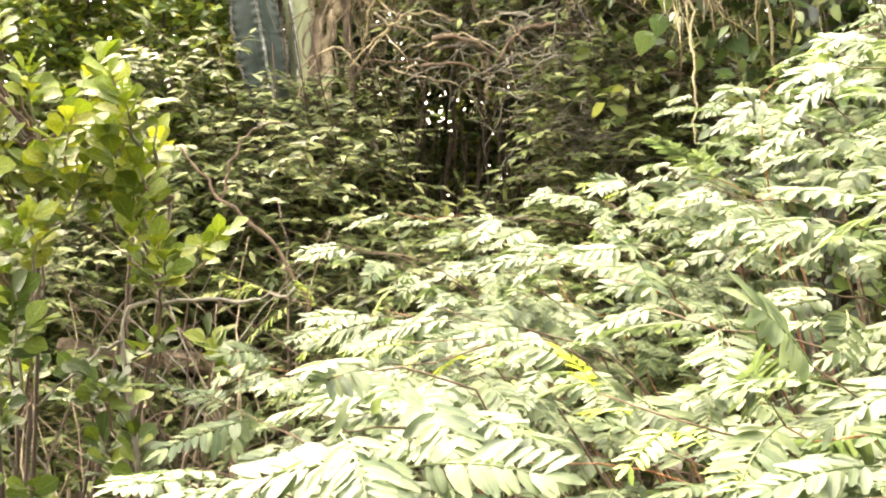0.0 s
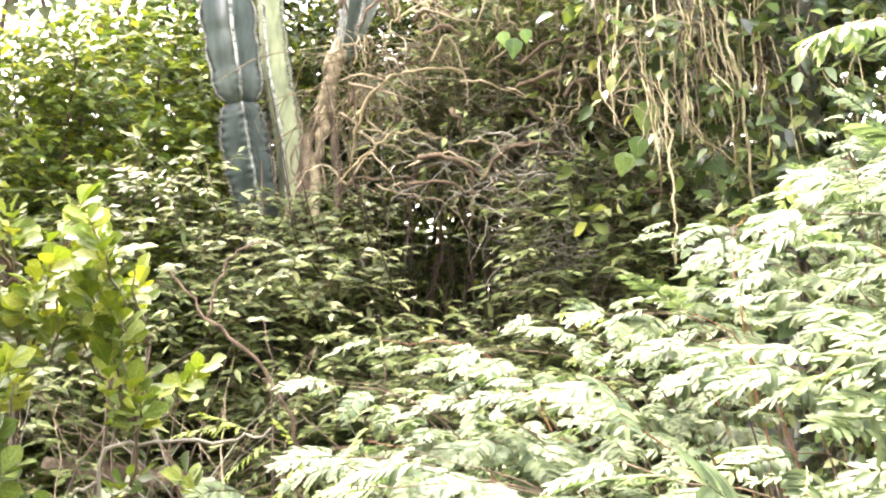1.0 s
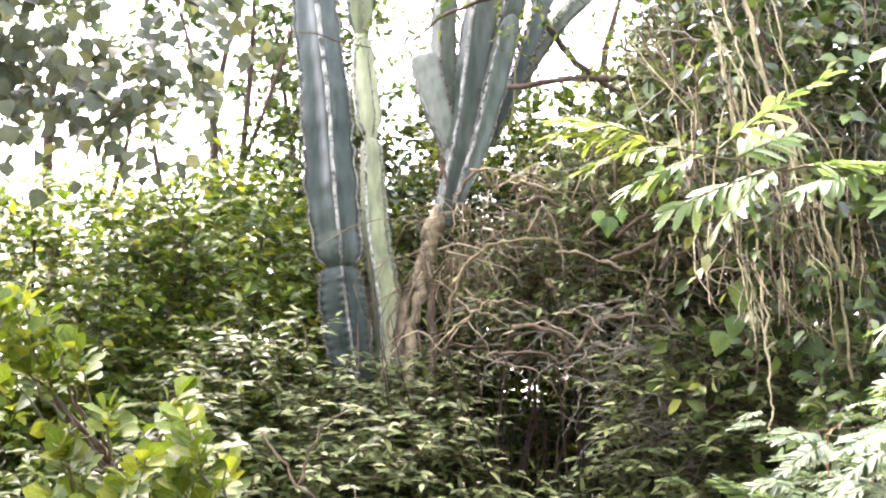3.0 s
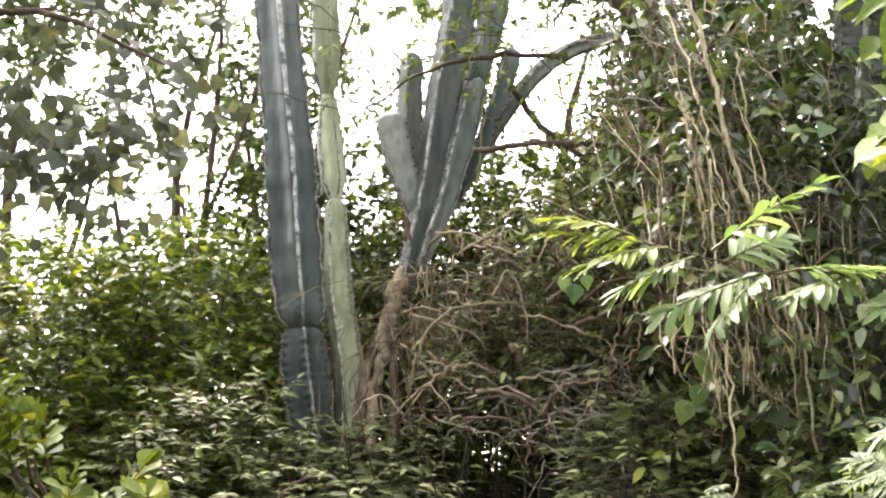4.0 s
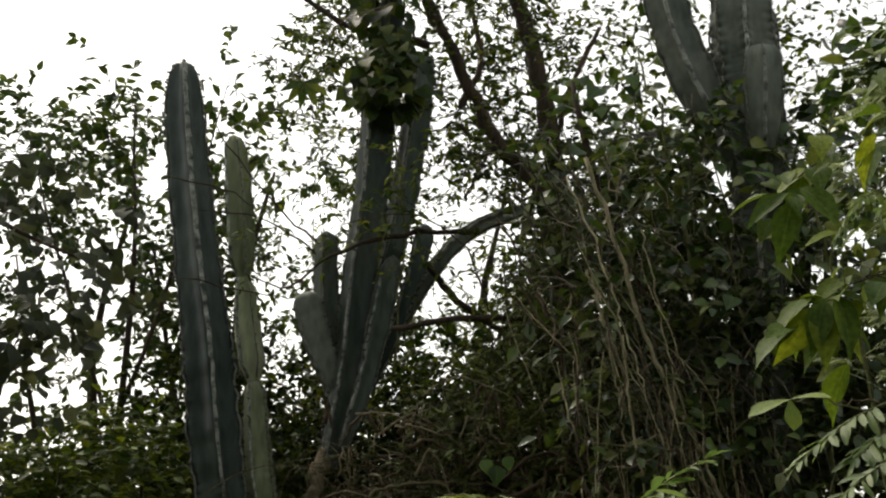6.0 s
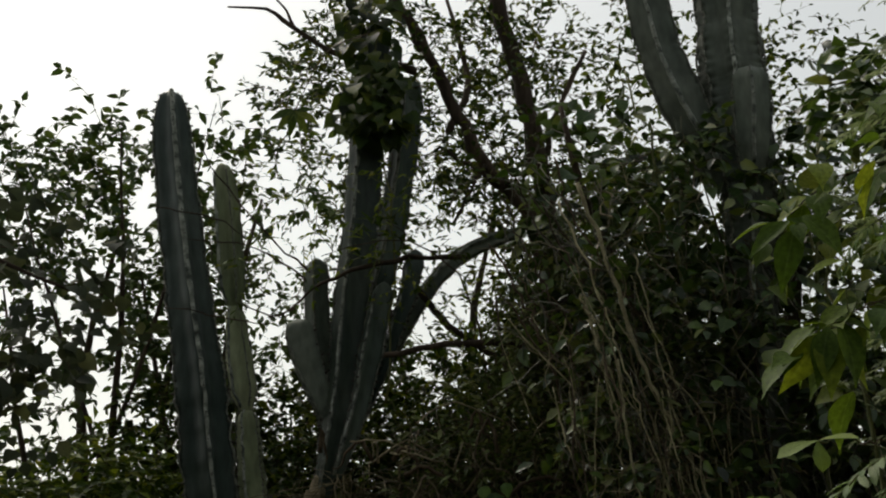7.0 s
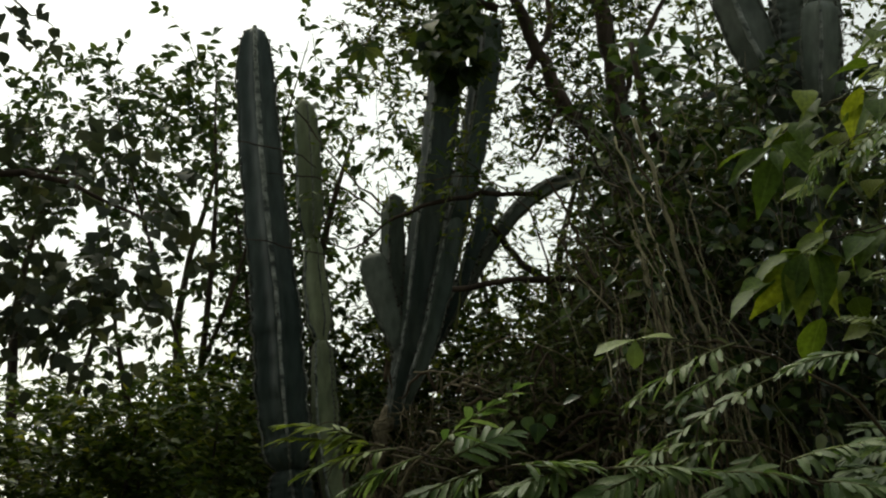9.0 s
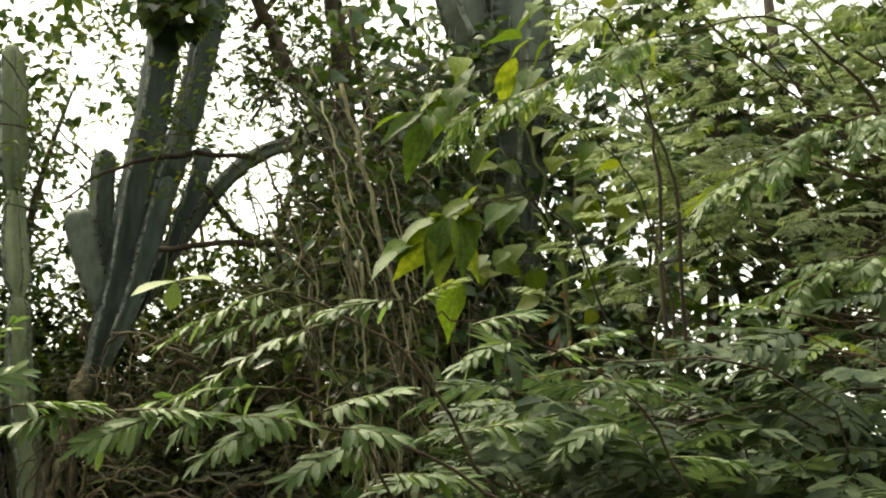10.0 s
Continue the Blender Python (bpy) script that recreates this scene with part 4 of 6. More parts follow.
for points, r in (([(-0.3, 4.72, 2.1), (-0.24, 4.7, 2.32), (-0.1, 4.68, 2.42), (0.08, 4.68, 2.43), (0.14, 4.7, 2.38)], 0.011), ([(0.3, 4.6, 2.35), (0.42, 4.58, 2.4), (0.52, 4.58, 2.36), (0.6, 4.6, 2.42)], 0.013),
                  ([(0.18, 4.6, 2.02), (0.26, 4.58, 2.13), (0.38, 4.57, 2.14), (0.55, 4.58, 2.08), (0.62, 4.6, 2.06)], 0.012), ([(0.44, 4.55, 2.62), (0.46, 4.55, 2.4), (0.42, 4.55, 2.2), (0.47, 4.55, 1.98)], 0.007),
                  ([(-0.05, 4.65, 2.5), (-0.03, 4.64, 2.62), (0.0, 4.64, 2.7)], 0.006), ([(0.12, 4.6, 2.05), (0.15, 4.6, 1.95), (0.14, 4.6, 1.82)], 0.007), ([(0.55, 4.5, 2.5), (0.5, 4.5, 2.42), (0.52, 4.5, 2.3), (0.47, 4.5, 2.2)], 0.008),
                  ([(-0.35, 4.7, 2.0), (-0.22, 4.68, 2.14), (-0.1, 4.67, 2.2), (0.05, 4.68, 2.18)], 0.007)):
    part("twig", tube(Geo(), points, [r * 0.55, r * 0.62, r * 0.5, r * 0.3], 7, 26, 0.005, rng_t).mesh("twig", M_TWIG if r > 0.0115 else M_ROOT), tangle, "thick crooked dry twig")
tagged(part("twig_mass", tangle_mass(rng_t, [(0.05, 4.85, 2.35, 0.4, 0.12, 0.26), (0.5, 4.75, 2.3, 0.35, 0.12, 0.3), (0.25, 4.75, 2.05, 0.5, 0.1, 0.14)], 200, 0.24, 0.0027, (1.0, 0.1, 0.1), 0.4, M_LIMB), tangle, "pale grey crossing twigs"), kind="stuff")
tagged(part("twig_mass", tangle_mass(rng_t, [(0.4, 4.42, 1.95, 0.28, 0.1, 0.26), (0.5, 4.45, 1.7, 0.25, 0.1, 0.14)], 170, 0.22, 0.0024, (0.9, 0.1, 0.3), 0.5, M_LIMB), tangle, "pale grey crossing twigs"), kind="stuff")
tagged(part("twig_mass", tangle_mass(rng_t, [(-0.1, 4.95, 2.42, 0.22, 0.12, 0.2), (0.35, 4.85, 2.5, 0.4, 0.12, 0.25)], 150, 0.22, 0.0028, (0.5, 0.1, -0.8), 0.5, M_TANWOOD), tangle, "dry tan drooping twigs"), kind="stuff")

# dry brush in front of the thicket
brush = thing("dry_brush", (-0.6, 4.1, 0), "loose brown brush of dry twigs in front of the thicket", "dead twigs")
rng_y = np.random.default_rng(97)
for k in range(110):
    x, y = rng_y.uniform(-1.35, 0.15), rng_y.uniform(3.75, 4.25)
    top = rng_y.uniform(0.75, 1.55) - 0.15 * max(0.0, x + 0.4)
    lean = rng_y.normal(0.05, 0.55)
    r = rng_y.uniform(0.0018, 0.005)
    part("twig", tube(Geo(), [(x, y, 0), (x + lean * 0.25, y, top * 0.45), (x + lean * 0.7 + rng_y.normal(0, 0.03), y + rng_y.normal(0, 0.04), top * 0.8), (x + lean * 1.3, y + rng_y.normal(0, 0.06), top)],
                      [r, r * 0.9, r * 0.6, 0.0009], 5, 12, 0.006, rng_y).mesh("twig", (M_TWIG, M_BARK, M_TANWOOD, M_TWIG, M_LIMB)[k % 5]), brush)
    if k % 2:
        f = rng_y.uniform(0.5, 0.95)
        side = rng_y.choice([-1, 1]) * rng_y.uniform(0.08, 0.3)
        p = np.array([x + lean * 0.8, y, top * f])
        part("twig", tube(Geo(), [p, p + np.array([side * 0.5, -0.02, 0.03]), p + np.array([side, -0.03, rng_y.normal(0.02, 0.05)])], [r * 0.6, r * 0.5, 0.0008], 5, 8, 0.004, rng_y).mesh("twig", M_TWIG), brush)

# ---- the overgrown right-hand side ----
leafy("creeper_covered_tree", (1.35, 4.5, 0), "tree smothered in dark-green creepers", "tree", 101,
      [(1.1, 4.35, 2.9, 0.5, 0.3, 0.5), (1.55, 4.4, 2.3, 0.6, 0.35, 0.7), (0.95, 4.3, 2.2, 0.4, 0.25, 0.5), (1.75, 4.4, 3.3, 0.5, 0.35, 0.5), (0.8, 4.5, 3.35, 0.35, 0.25, 0.4), (1.45, 4.4, 1.3, 0.8, 0.35, 0.7), (0.95, 4.5, 3.8, 0.3, 0.25, 0.25)],
      2300, 0.2, 8, 0.066, LEAN, M_CREEPER, None,
      [([(1.35, 4.5, 0), (1.4, 4.5, 1.5), (1.4, 4.6, 2.7), (1.55, 4.65, 3.6)], [0.09, 0.08, 0.06, 0.012]),
       ([(1.38, 4.5, 1.9), (1.0, 4.4, 2.7), (0.7, 4.4, 3.4), (0.6, 4.4, 3.9)], [0.04, 0.03, 0.02, 0.01]),
       ([(1.38, 4.5, 2.2), (1.8, 4.4, 2.9), (2.1, 4.4, 3.8)], [0.04, 0.03, 0.012])], hollow=0.3, flat=0.4, droop=0.4, gaps=(2.2, -0.15), bare=[(1.19, 4.05, 3.04, 0.14, 0.5, 0.17), (1.55, 4.5, 3.75, 0.22, 0.6, 0.16), (1.49, 4.35, 3.1, 0.13, 0.7, 0.13), (1.19, 4.4, 3.52, 0.1, 0.7, 0.16), (1.46, 4.3, 3.17, 0.13, 0.7, 0.09)])
leafy("creeper_covered_tree", (2.5, 4.3, 0), "leafy tree with gaps of sky between its boughs", "tree", 102,
      [(2.2, 4.3, 3.4, 0.5, 0.35, 0.4), (2.6, 4.2, 2.7, 0.5, 0.35, 0.6), (2.3, 4.3, 1.8, 0.6, 0.35, 0.55), (1.9, 4.4, 3.9, 0.3, 0.3, 0.2), (3.0, 4.3, 3.4, 0.5, 0.4, 0.8)],
      2300, 0.22, 6, 0.09, LEAN, M_CREEPER, None,
      [([(2.35, 4.3, 0), (2.33, 4.3, 1.5), (2.28, 4.3, 2.6), (2.2, 4.3, 4.0)], [0.07, 0.06, 0.05, 0.02]),
       ([(2.33, 4.3, 2.0), (2.5, 4.3, 2.6), (2.75, 4.3, 3.4)], [0.035, 0.028, 0.012]),
       ([(1.95, 4.35, 0), (1.92, 4.35, 2.0), (1.94, 4.35, 2.9), (1.9, 4.35, 3.6)], [0.03, 0.028, 0.026, 0.014]), ([(2.1, 4.35, 0), (2.08, 4.35, 2.5), (2.02, 4.35, 3.0), (2.0, 4.35, 3.6)], [0.024, 0.02, 0.018, 0.01])], gaps=(1.9, -0.26), droop=0.4, bare=[(2.1, 4.3, 2.82, 0.17, 0.8, 0.15), (1.75, 4.3, 3.2, 0.1, 0.8, 0.1), (1.46, 4.3, 3.17, 0.13, 0.7, 0.09)])

# a climber with heart-shaped leaves
rng_c = np.random.default_rng(111)
climber = thing("leafy_climber", (1.05, 4.0, 0), "climbing plant with large heart-shaped green leaves", "climber")
part("vine", tube(Geo(), [(1.05, 4.05, 0), (1.0, 4.0, 1.2), (0.95, 3.95, 2.3), (0.9, 4.0, 3.2), (0.8, 4.1, 3.9)], [0.012, 0.01, 0.008, 0.006, 0.003], 6, 30, 0.01, rng_c).mesh("vine", M_GREENTWIG), climber)
part("vine", tube(Geo(), [(1.2, 4.05, 0), (1.35, 4.0, 1.4), (1.3, 3.95, 2.6), (1.45, 4.0, 3.6)], [0.012, 0.01, 0.008, 0.004], 6, 30, 0.01, rng_c).mesh("vine", M_GREENTWIG), climber)
heart = one_blade("leaf", HEART, M_CLIMB)
pos, way = scatter(rng_c, [(0.95, 4.0, 2.9, 0.4, 0.2, 0.7), (1.3, 3.95, 2.5, 0.45, 0.2, 0.8), (0.85, 4.0, 3.4, 0.3, 0.2, 0.4), (1.1, 4.0, 1.7, 0.4, 0.2, 0.5), (1.15, 3.85, 2.9, 0.3, 0.1, 0.45), (1.75, 3.9, 3.0, 0.45, 0.2, 0.5), (1.6, 3.9, 3.4, 0.4, 0.2, 0.3)], 270)
for p, w in zip(pos, way):
    if abs(p[0] - 1.16) < 0.12 and abs(p[2] - 2.96) < 0.16:
        continue
    part("leaf", heart, climber, "", blade_pose(p, (rng_c.normal(0, 0.8), rng_c.normal(-0.3, 0.5), -0.5 + rng_c.normal(0, 0.4)), (rng_c.normal(0, 0.5), -0.5 + rng_c.normal(0, 0.4), 0.8), rng_c.uniform(0.035, 0.085)))
for p, size in (((0.60, 3.9, 2.04), 0.075), ((0.635, 3.9, 2.09), 0.07), ((0.66, 3.92, 2.2), 0.1), ((0.25, 3.77, 2.36), 0.06), ((0.21, 3.78, 2.38), 0.05), ((0.28, 3.78, 2.39), 0.045)):
    part("leaf", heart, climber, "", blade_pose(p, (rng_c.normal(0, 0.25), -0.2, -1), (0.1, -1, 0.45), size))

climber_b = thing("leafy_climber", (1.25, 3.0, 0), "climbing plant with broad mid-green leaves on thin pale stems", "climber")
part("vine", tube(Geo(), [(1.25, 3.05, 0), (1.2, 3.0, 1.4), (1.1, 3.0, 2.6), (0.95, 3.0, 3.05)], [0.008, 0.007, 0.005, 0.002], 6, 26, 0.008, rng_c).mesh("vine", M_GREENTWIG), climber_b)
part("vine", tube(Geo(), [(1.22, 3.0, 1.6), (1.35, 3.0, 2.5), (1.25, 3.0, 3.1)], [0.005, 0.004, 0.002], 6, 22, 0.008, rng_c).mesh("vine", M_GREENTWIG), climber_b)
heart_b = one_blade("leaf", HEART, M_BUSH)
pos, way = scatter(rng_c, [(1.08, 3.0, 2.86, 0.24, 0.15, 0.2), (1.3, 3.0, 2.65, 0.25, 0.15, 0.3), (1.0, 3.0, 2.55, 0.14, 0.12, 0.12)], 85)
for p, w in zip(pos, way):
    part("leaf", heart_b, climber_b, "", blade_pose(p, (rng_c.normal(0, 0.7), -0.3 + rng_c.normal(0, 0.4), -0.6 + rng_c.normal(0, 0.3)), (rng_c.normal(0, 0.4), -0.6 + rng_c.normal(0, 0.3), 0.7), rng_c.uniform(0.04, 0.075)))

# a creeper on top of the many-armed cactus
rng_k = np.random.default_rng(115)
crown_creeper = thing("cactus_creeper", (-0.1, 5.0, 2.9), "dark broad-leaved creeper hanging over the cactus top", "climber")
part("vine", tube(Geo(), [(-0.1, 5.0, 2.9), (-0.05, 5.03, 3.5), (-0.1, 5.03, 4.1), (-0.12, 5.0, 4.7)], [0.005, 0.005, 0.004, 0.003], 5, 24, 0.008, rng_k).mesh("vine", M_GREENTWIG), crown_creeper)
leaf_creep = one_blade("leaf", BROAD, M_SHADE)
leaf_slim = one_blade("leaf", SLIM, M_HEDGE)
leaf_long = one_blade("leaf", blade([0, 0.12, 0.17, 0.16, 0.1, 0], 0.3, 0.3), M_SHADE)
TUFT = 3.62
pos, way = scatter(rng_k, [(-0.11, 4.99, 4.22, 0.17, 0.12, 0.15), (-0.11, 4.99, 4.14, 0.2, 0.12, 0.09), (-0.12, 4.99, 4.3, 0.12, 0.12, 0.14), (-0.15, 5.0, 4.6, 0.13, 0.13, 0.25)], 290)
for p, w in zip(pos, way):
    part("leaf", leaf_creep, crown_creeper, "", blade_pose(p, (w[0] * 0.7 + rng_k.normal(0, 0.25), w[1] - 0.2, -0.85), (rng_k.normal(0, 0.4), -0.8, 0.6), rng_k.uniform(0.06, 0.1)))
for k in range(16):
    a = rng_k.uniform(0, 6.28)
    part("leaf", leaf_slim, crown_creeper, "", blade_pose((-0.15 + rng_k.normal(0, 0.04), 4.97, TUFT + rng_k.normal(0, 0.03)), (math.cos(a), -0.3, math.sin(a) * 0.7 + 0.2), (0, -0.6, 0.8), rng_k.uniform(0.05, 0.09)))
star = thing("leaf_cluster", (-0.4, 4.3, 3.86), "hanging cluster of pointed dark leaves on a thin twig", "leaves")
part("twig", tube(Geo(), [(-0.4, 4.3, 3.86), (-0.3, 4.5, 4.2), (-0.14, 4.9, 4.5)], [0.002, 0.002, 0.003], 5, 12).mesh("twig", M_TWIG), star)
for a in (-75, -40, -10, 25, 60, 100):
    part("leaf", leaf_long, star, "", blade_pose((-0.4, 4.3, 3.86), (math.sin(radians(a)), -0.1, -math.cos(radians(a)) * 0.9), (0.1, -1.0, 0.2), 0.1 if abs(a) < 80 else 0.07))

leafy("small_leaved_creeper", (1.2, 3.95, 0), "small-leaved creeper draped over the stout cactus", "climber", 103,
      [(1.12, 3.88, 2.3, 0.28, 0.1, 0.75), (1.17, 3.92, 2.05, 0.15, 0.05, 0.45), (1.17, 3.92, 1.6, 0.15, 0.05, 0.6), (1.16, 3.9, 3.35, 0.2, 0.06, 0.22), (1.4, 3.95, 2.9, 0.3, 0.15, 0.5), (0.8, 3.95, 2.7, 0.25, 0.15, 0.6), (1.3, 3.9, 1.5, 0.5, 0.15, 0.6), (1.0, 4.0, 3.35, 0.3, 0.15, 0.3)], 1000, 0.16, 7, 0.055, LEAN, M_CREEPER, None,
      [([(1.2, 3.95, 0), (1.15, 3.93, 1.4), (1.1, 3.93, 2.8), (1.0, 4.0, 3.5)], [0.008, 0.007, 0.005, 0.002])], droop=0.4, flat=0.8, tilt=0.5, gaps=(3.0, -0.25), bare=[(1.2, 3.95, 3.04, 0.14, 0.5, 0.16), (1.07, 4.0, 3.34, 0.09, 0.4, 0.14), (1.35, 4.0, 3.05, 0.12, 0.4, 0.08)])

leafy("wispy_creeper", (0.32, 4.93, 0), "thin creeper with sparse small green leaves across the cactus arms", "climber", 107,
      [(-0.1, 4.93, 3.52, 0.32, 0.05, 0.12), (-0.42, 4.95, 3.75, 0.14, 0.06, 0.28), (0.02, 4.93, 3.85, 0.16, 0.05, 0.2), (-0.55, 4.93, 3.45, 0.16, 0.05, 0.14), (0.15, 4.95, 3.3, 0.2, 0.05, 0.16)], 105, 0.16, 9, 0.036, LANCE, M_HEDGE, M_GREENTWIG,
      [([(0.32, 4.93, 0), (0.36, 4.93, 1.8), (0.28, 4.93, 3.2), (0.0, 4.93, 3.56), (-0.35, 4.93, 3.5)], [0.005, 0.005, 0.004, 0.003, 0.0015]),
       ([(0.02, 4.93, 3.55), (-0.1, 4.93, 3.7), (-0.05, 4.93, 3.95)], [0.002, 0.002, 0.001]), ([(-0.3, 4.93, 3.52), (-0.42, 4.94, 3.7), (-0.44, 4.95, 4.0)], [0.002, 0.0015, 0.001])], droop=0.3, flat=0.8)

# hanging vines
rng_v = np.random.default_rng(121)
curtain = thing("vine_curtain", (0.8, 3.85, 2.6), "curtain of dry tan vines hanging from the creeper-covered tree", "vines")
LONG = [([(0.56, 3.8, 3.35), (0.651, 3.8, 3.04), (0.701, 3.8, 2.823), (0.775, 3.8, 2.609), (0.863, 3.8, 2.4), (0.92, 3.8, 2.2), (0.96, 3.8, 1.9)], 0.0068),
        ([(0.5, 3.83, 3.3), (0.6, 3.82, 3.0), (0.66, 3.82, 2.78), (0.72, 3.82, 2.55), (0.8, 3.82, 2.3)], 0.0035),
        ([(0.72, 3.78, 3.1), (0.76, 3.78, 2.85), (0.8, 3.78, 2.6), (0.87, 3.78, 2.3), (0.9, 3.78, 2.0)], 0.003),
        ([(0.55, 3.82, 2.98), (0.579, 3.8, 2.851), (0.627, 3.8, 2.592), (0.64, 3.82, 2.4)], 0.004),
        ([(0.64, 3.75, 2.75), (0.654, 3.75, 2.5), (0.69, 3.75, 2.2), (0.716, 3.75, 1.865), (0.72, 3.75, 1.7)], 0.004)]
for points, r in LONG:
    part("vine", tube(Geo(), points, [r, r, r * 0.7], 6, 34, 0.0045, rng_v).mesh("vine", M_VINE), curtain)
BUNDLES = [((0.52, 3.16), (0.74, 2.3), 9), ((0.64, 3.06), (0.86, 2.3), 8), ((0.46, 2.75), (0.57, 2.15), 8), ((0.64, 2.5), (0.73, 1.85), 11), ((0.79, 2.48), (0.88, 1.88), 13),
           ((1.0, 2.45), (1.03, 1.92), 10), ((1.25, 2.4), (1.3, 1.9), 8), ((0.3, 3.0), (0.5, 2.5), 5), ((0.75, 2.75), (0.8, 2.3), 8), ((1.4, 2.5), (1.45, 2.0), 6),
           ((0.8, 2.68), (0.86, 2.05), 10), ((0.92, 2.66), (0.98, 2.0), 9), ((1.04, 2.62), (1.06, 2.0), 6)]
for (x0, z0), (x1, z1), number in BUNDLES:
    for k in range(number):
        y = rng_v.uniform(3.72, 3.98)
        a = np.array([x0 + rng_v.normal(0, 0.045), y, z0 + rng_v.normal(0, 0.08)])
        b = np.array([x1 + rng_v.normal(0, 0.06), y + rng_v.normal(0, 0.02), z1 + rng_v.uniform(-0.1, 0.25)])
        f, g = rng_v.uniform(0, 0.45), rng_v.uniform(0.6, 1)
        a, b = a + (b - a) * f, a + (b - a) * g
        r = rng_v.uniform(0.001, 0.0034)
        part("vine", tube(Geo(), [a, a * 0.65 + b * 0.35 + rng_v.normal(0, 0.012, 3), a * 0.3 + b * 0.7 + rng_v.normal(0, 0.013, 3), b], [r * 0.5, r, r, r * 0.4], 5, 14, 0.0016, rng_v).mesh("vine", M_VINE if k % 3 else M_TWIG), curtain)

for k in range(12):
    x0, z0 = rng_v.uniform(0.2, 0.62), rng_v.uniform(3.1, 3.75)
    y = rng_v.uniform(3.98, 4.12)
    x1, z1 = x0 + rng_v.uniform(0.2, 0.6), z0 - rng_v.uniform(0.5, 1.1)
    r = rng_v.uniform(0.002, 0.005)
    part("vine", tube(Geo(), [(x0, y, z0), (x0 * 0.6 + x1 * 0.4 + rng_v.normal(0, 0.04), y, z0 * 0.7 + z1 * 0.3), (x0 * 0.25 + x1 * 0.75 + rng_v.normal(0, 0.04), y - 0.03, z0 * 0.35 + z1 * 0.65), (x1, y, z1)],
                      [r * 0.8, r, r, r * 0.6], 6, 24, 0.006, rng_v).mesh("vine", (M_LIMB, M_TWIG, M_BARK)[k % 3]), curtain, "woody brown vine")

tagged(part("twig_mass", tangle_mass(rng_v, [(0.7, 3.9, 2.75, 0.35, 0.12, 0.5), (1.05, 3.9, 2.6, 0.4, 0.12, 0.5), (0.6, 3.95, 3.3, 0.35, 0.12, 0.3)], 260, 0.26, 0.0024, (0.45, 0.1, -0.8), 0.55, M_LIMB), curtain, "grey-brown crooked twigs"), kind="stuff")
tagged(part("twig_mass", tangle_mass(rng_v, [(0.85, 3.85, 2.3, 0.4, 0.12, 0.4), (0.8, 3.9, 2.9, 0.35, 0.12, 0.5)], 130, 0.24, 0.0026, (0.3, 0.1, -0.9), 0.5, M_TANWOOD), curtain, "dry tan twigs"), kind="stuff")

# fallen log and bare branches at the foot of the thicket
log = thing("fallen_log", (-0.85, 4.4, 0.0), "weathered brown log lying across the undergrowth", "log")
part("log_body", tube(Geo(), [(-1.3, 4.42, 1.02), (-1.05, 4.4, 1.0), (-0.6, 4.4, 0.94), (-0.2, 4.4, 0.85), (0.6, 4.5, 0.0)], [0.03, 0.036, 0.036, 0.036, 0.04], 10, 30, 0.006, rng_v).mesh("log_body", M_CORK), log)
bough2 = thing("bare_branch", (-0.48, 4.2, 0), "bare grey-brown branch leaning out of the undergrowth", "branch")
part("limb", tube(Geo(), [(-0.3, 4.2, 0), (-0.4, 4.15, 1.0), (-0.482, 4.1, 1.317), (-0.702, 4.1, 1.533), (-0.83, 4.1, 1.695)], [0.009, 0.007, 0.006, 0.005, 0.003], 7, 24, 0.006, rng_v).mesh("limb", M_TWIG), bough2)
part("limb", tube(Geo(), [(-0.70, 4.1, 1.53), (-0.66, 4.1, 1.66), (-0.6, 4.1, 1.75), (-0.5, 4.1, 1.77)], [0.005, 0.004, 0.003, 0.002], 6, 14, 0.004, rng_v).mesh("limb", M_TWIG), bough2)


# ---- the near left bush ----
def spoon_bush(name, base, seed, tips, label, mat):
    rng = np.random.default_rng(seed)
    ob = thing(name, base, label, "bush")
    leaf = one_blade("leaf", SPOON, mat)
    trunks = []
    for k in range(5):
        foot = np.array(base) + rng.normal(0, 0.05, 3) * np.array([1, 1, 0])
        head = foot + np.array([rng.uniform(-0.12, 0.3), rng.uniform(-0.05, 0.1), np.mean([t[2] for t in tips]) - rng.uniform(0.0, 0.2)])
        line = spline([foot, foot * 0.5 + head * 0.5 + rng.normal(0, 0.04, 3), head], 12)
        trunks.append(line)
        part("stem", tube(Geo(), line[::3], [0.008, 0.005, 0.003], 6, 14, 0.004, rng).mesh("stem", M_BARK), ob)
    joints = np.concatenate([t[5:] for t in trunks])
    for k, tip in enumerate(tips):
        tip = np.array(tip)
        gap = np.linalg.norm(joints - tip - np.array([0, 0, -0.12]), axis=1)
        root = joints[int(np.argmin(gap))]
        knee = root * 0.4 + tip * 0.6 + np.array([0, 0.02, -0.03])
        part("branch", tube(Geo(), [root, knee, tip], [0.0035, 0.0025, 0.0012], 5, 10, 0.004, rng).mesh("branch", M_TWIG if k % 3 else M_LIMB), ob)
        way = unit(unit(tip - knee) * 0.5 + rng.normal(0, 0.4, 3) + np.array([0.1, -0.3, 0.4]))
        for i in range(16):
            a = i * 2.4 + rng.normal(0, 0.4)
            ring = np.array([math.cos(a), math.sin(a), 0.0])
            out = ring * (0.3 + 0.09 * i) + unit(way) * 0.8 + rng.normal(0, 0.2, 3)
            up = np.array([0, -0.45, 0.8]) - ring * 0.5 + rng.normal(0, 0.35, 3)
            part("leaf", leaf, ob, "", blade_pose(tip - unit(way) * 0.006 * i + ring * 0.006, out, up, rng.uniform(0.03, 0.05)))
    return ob


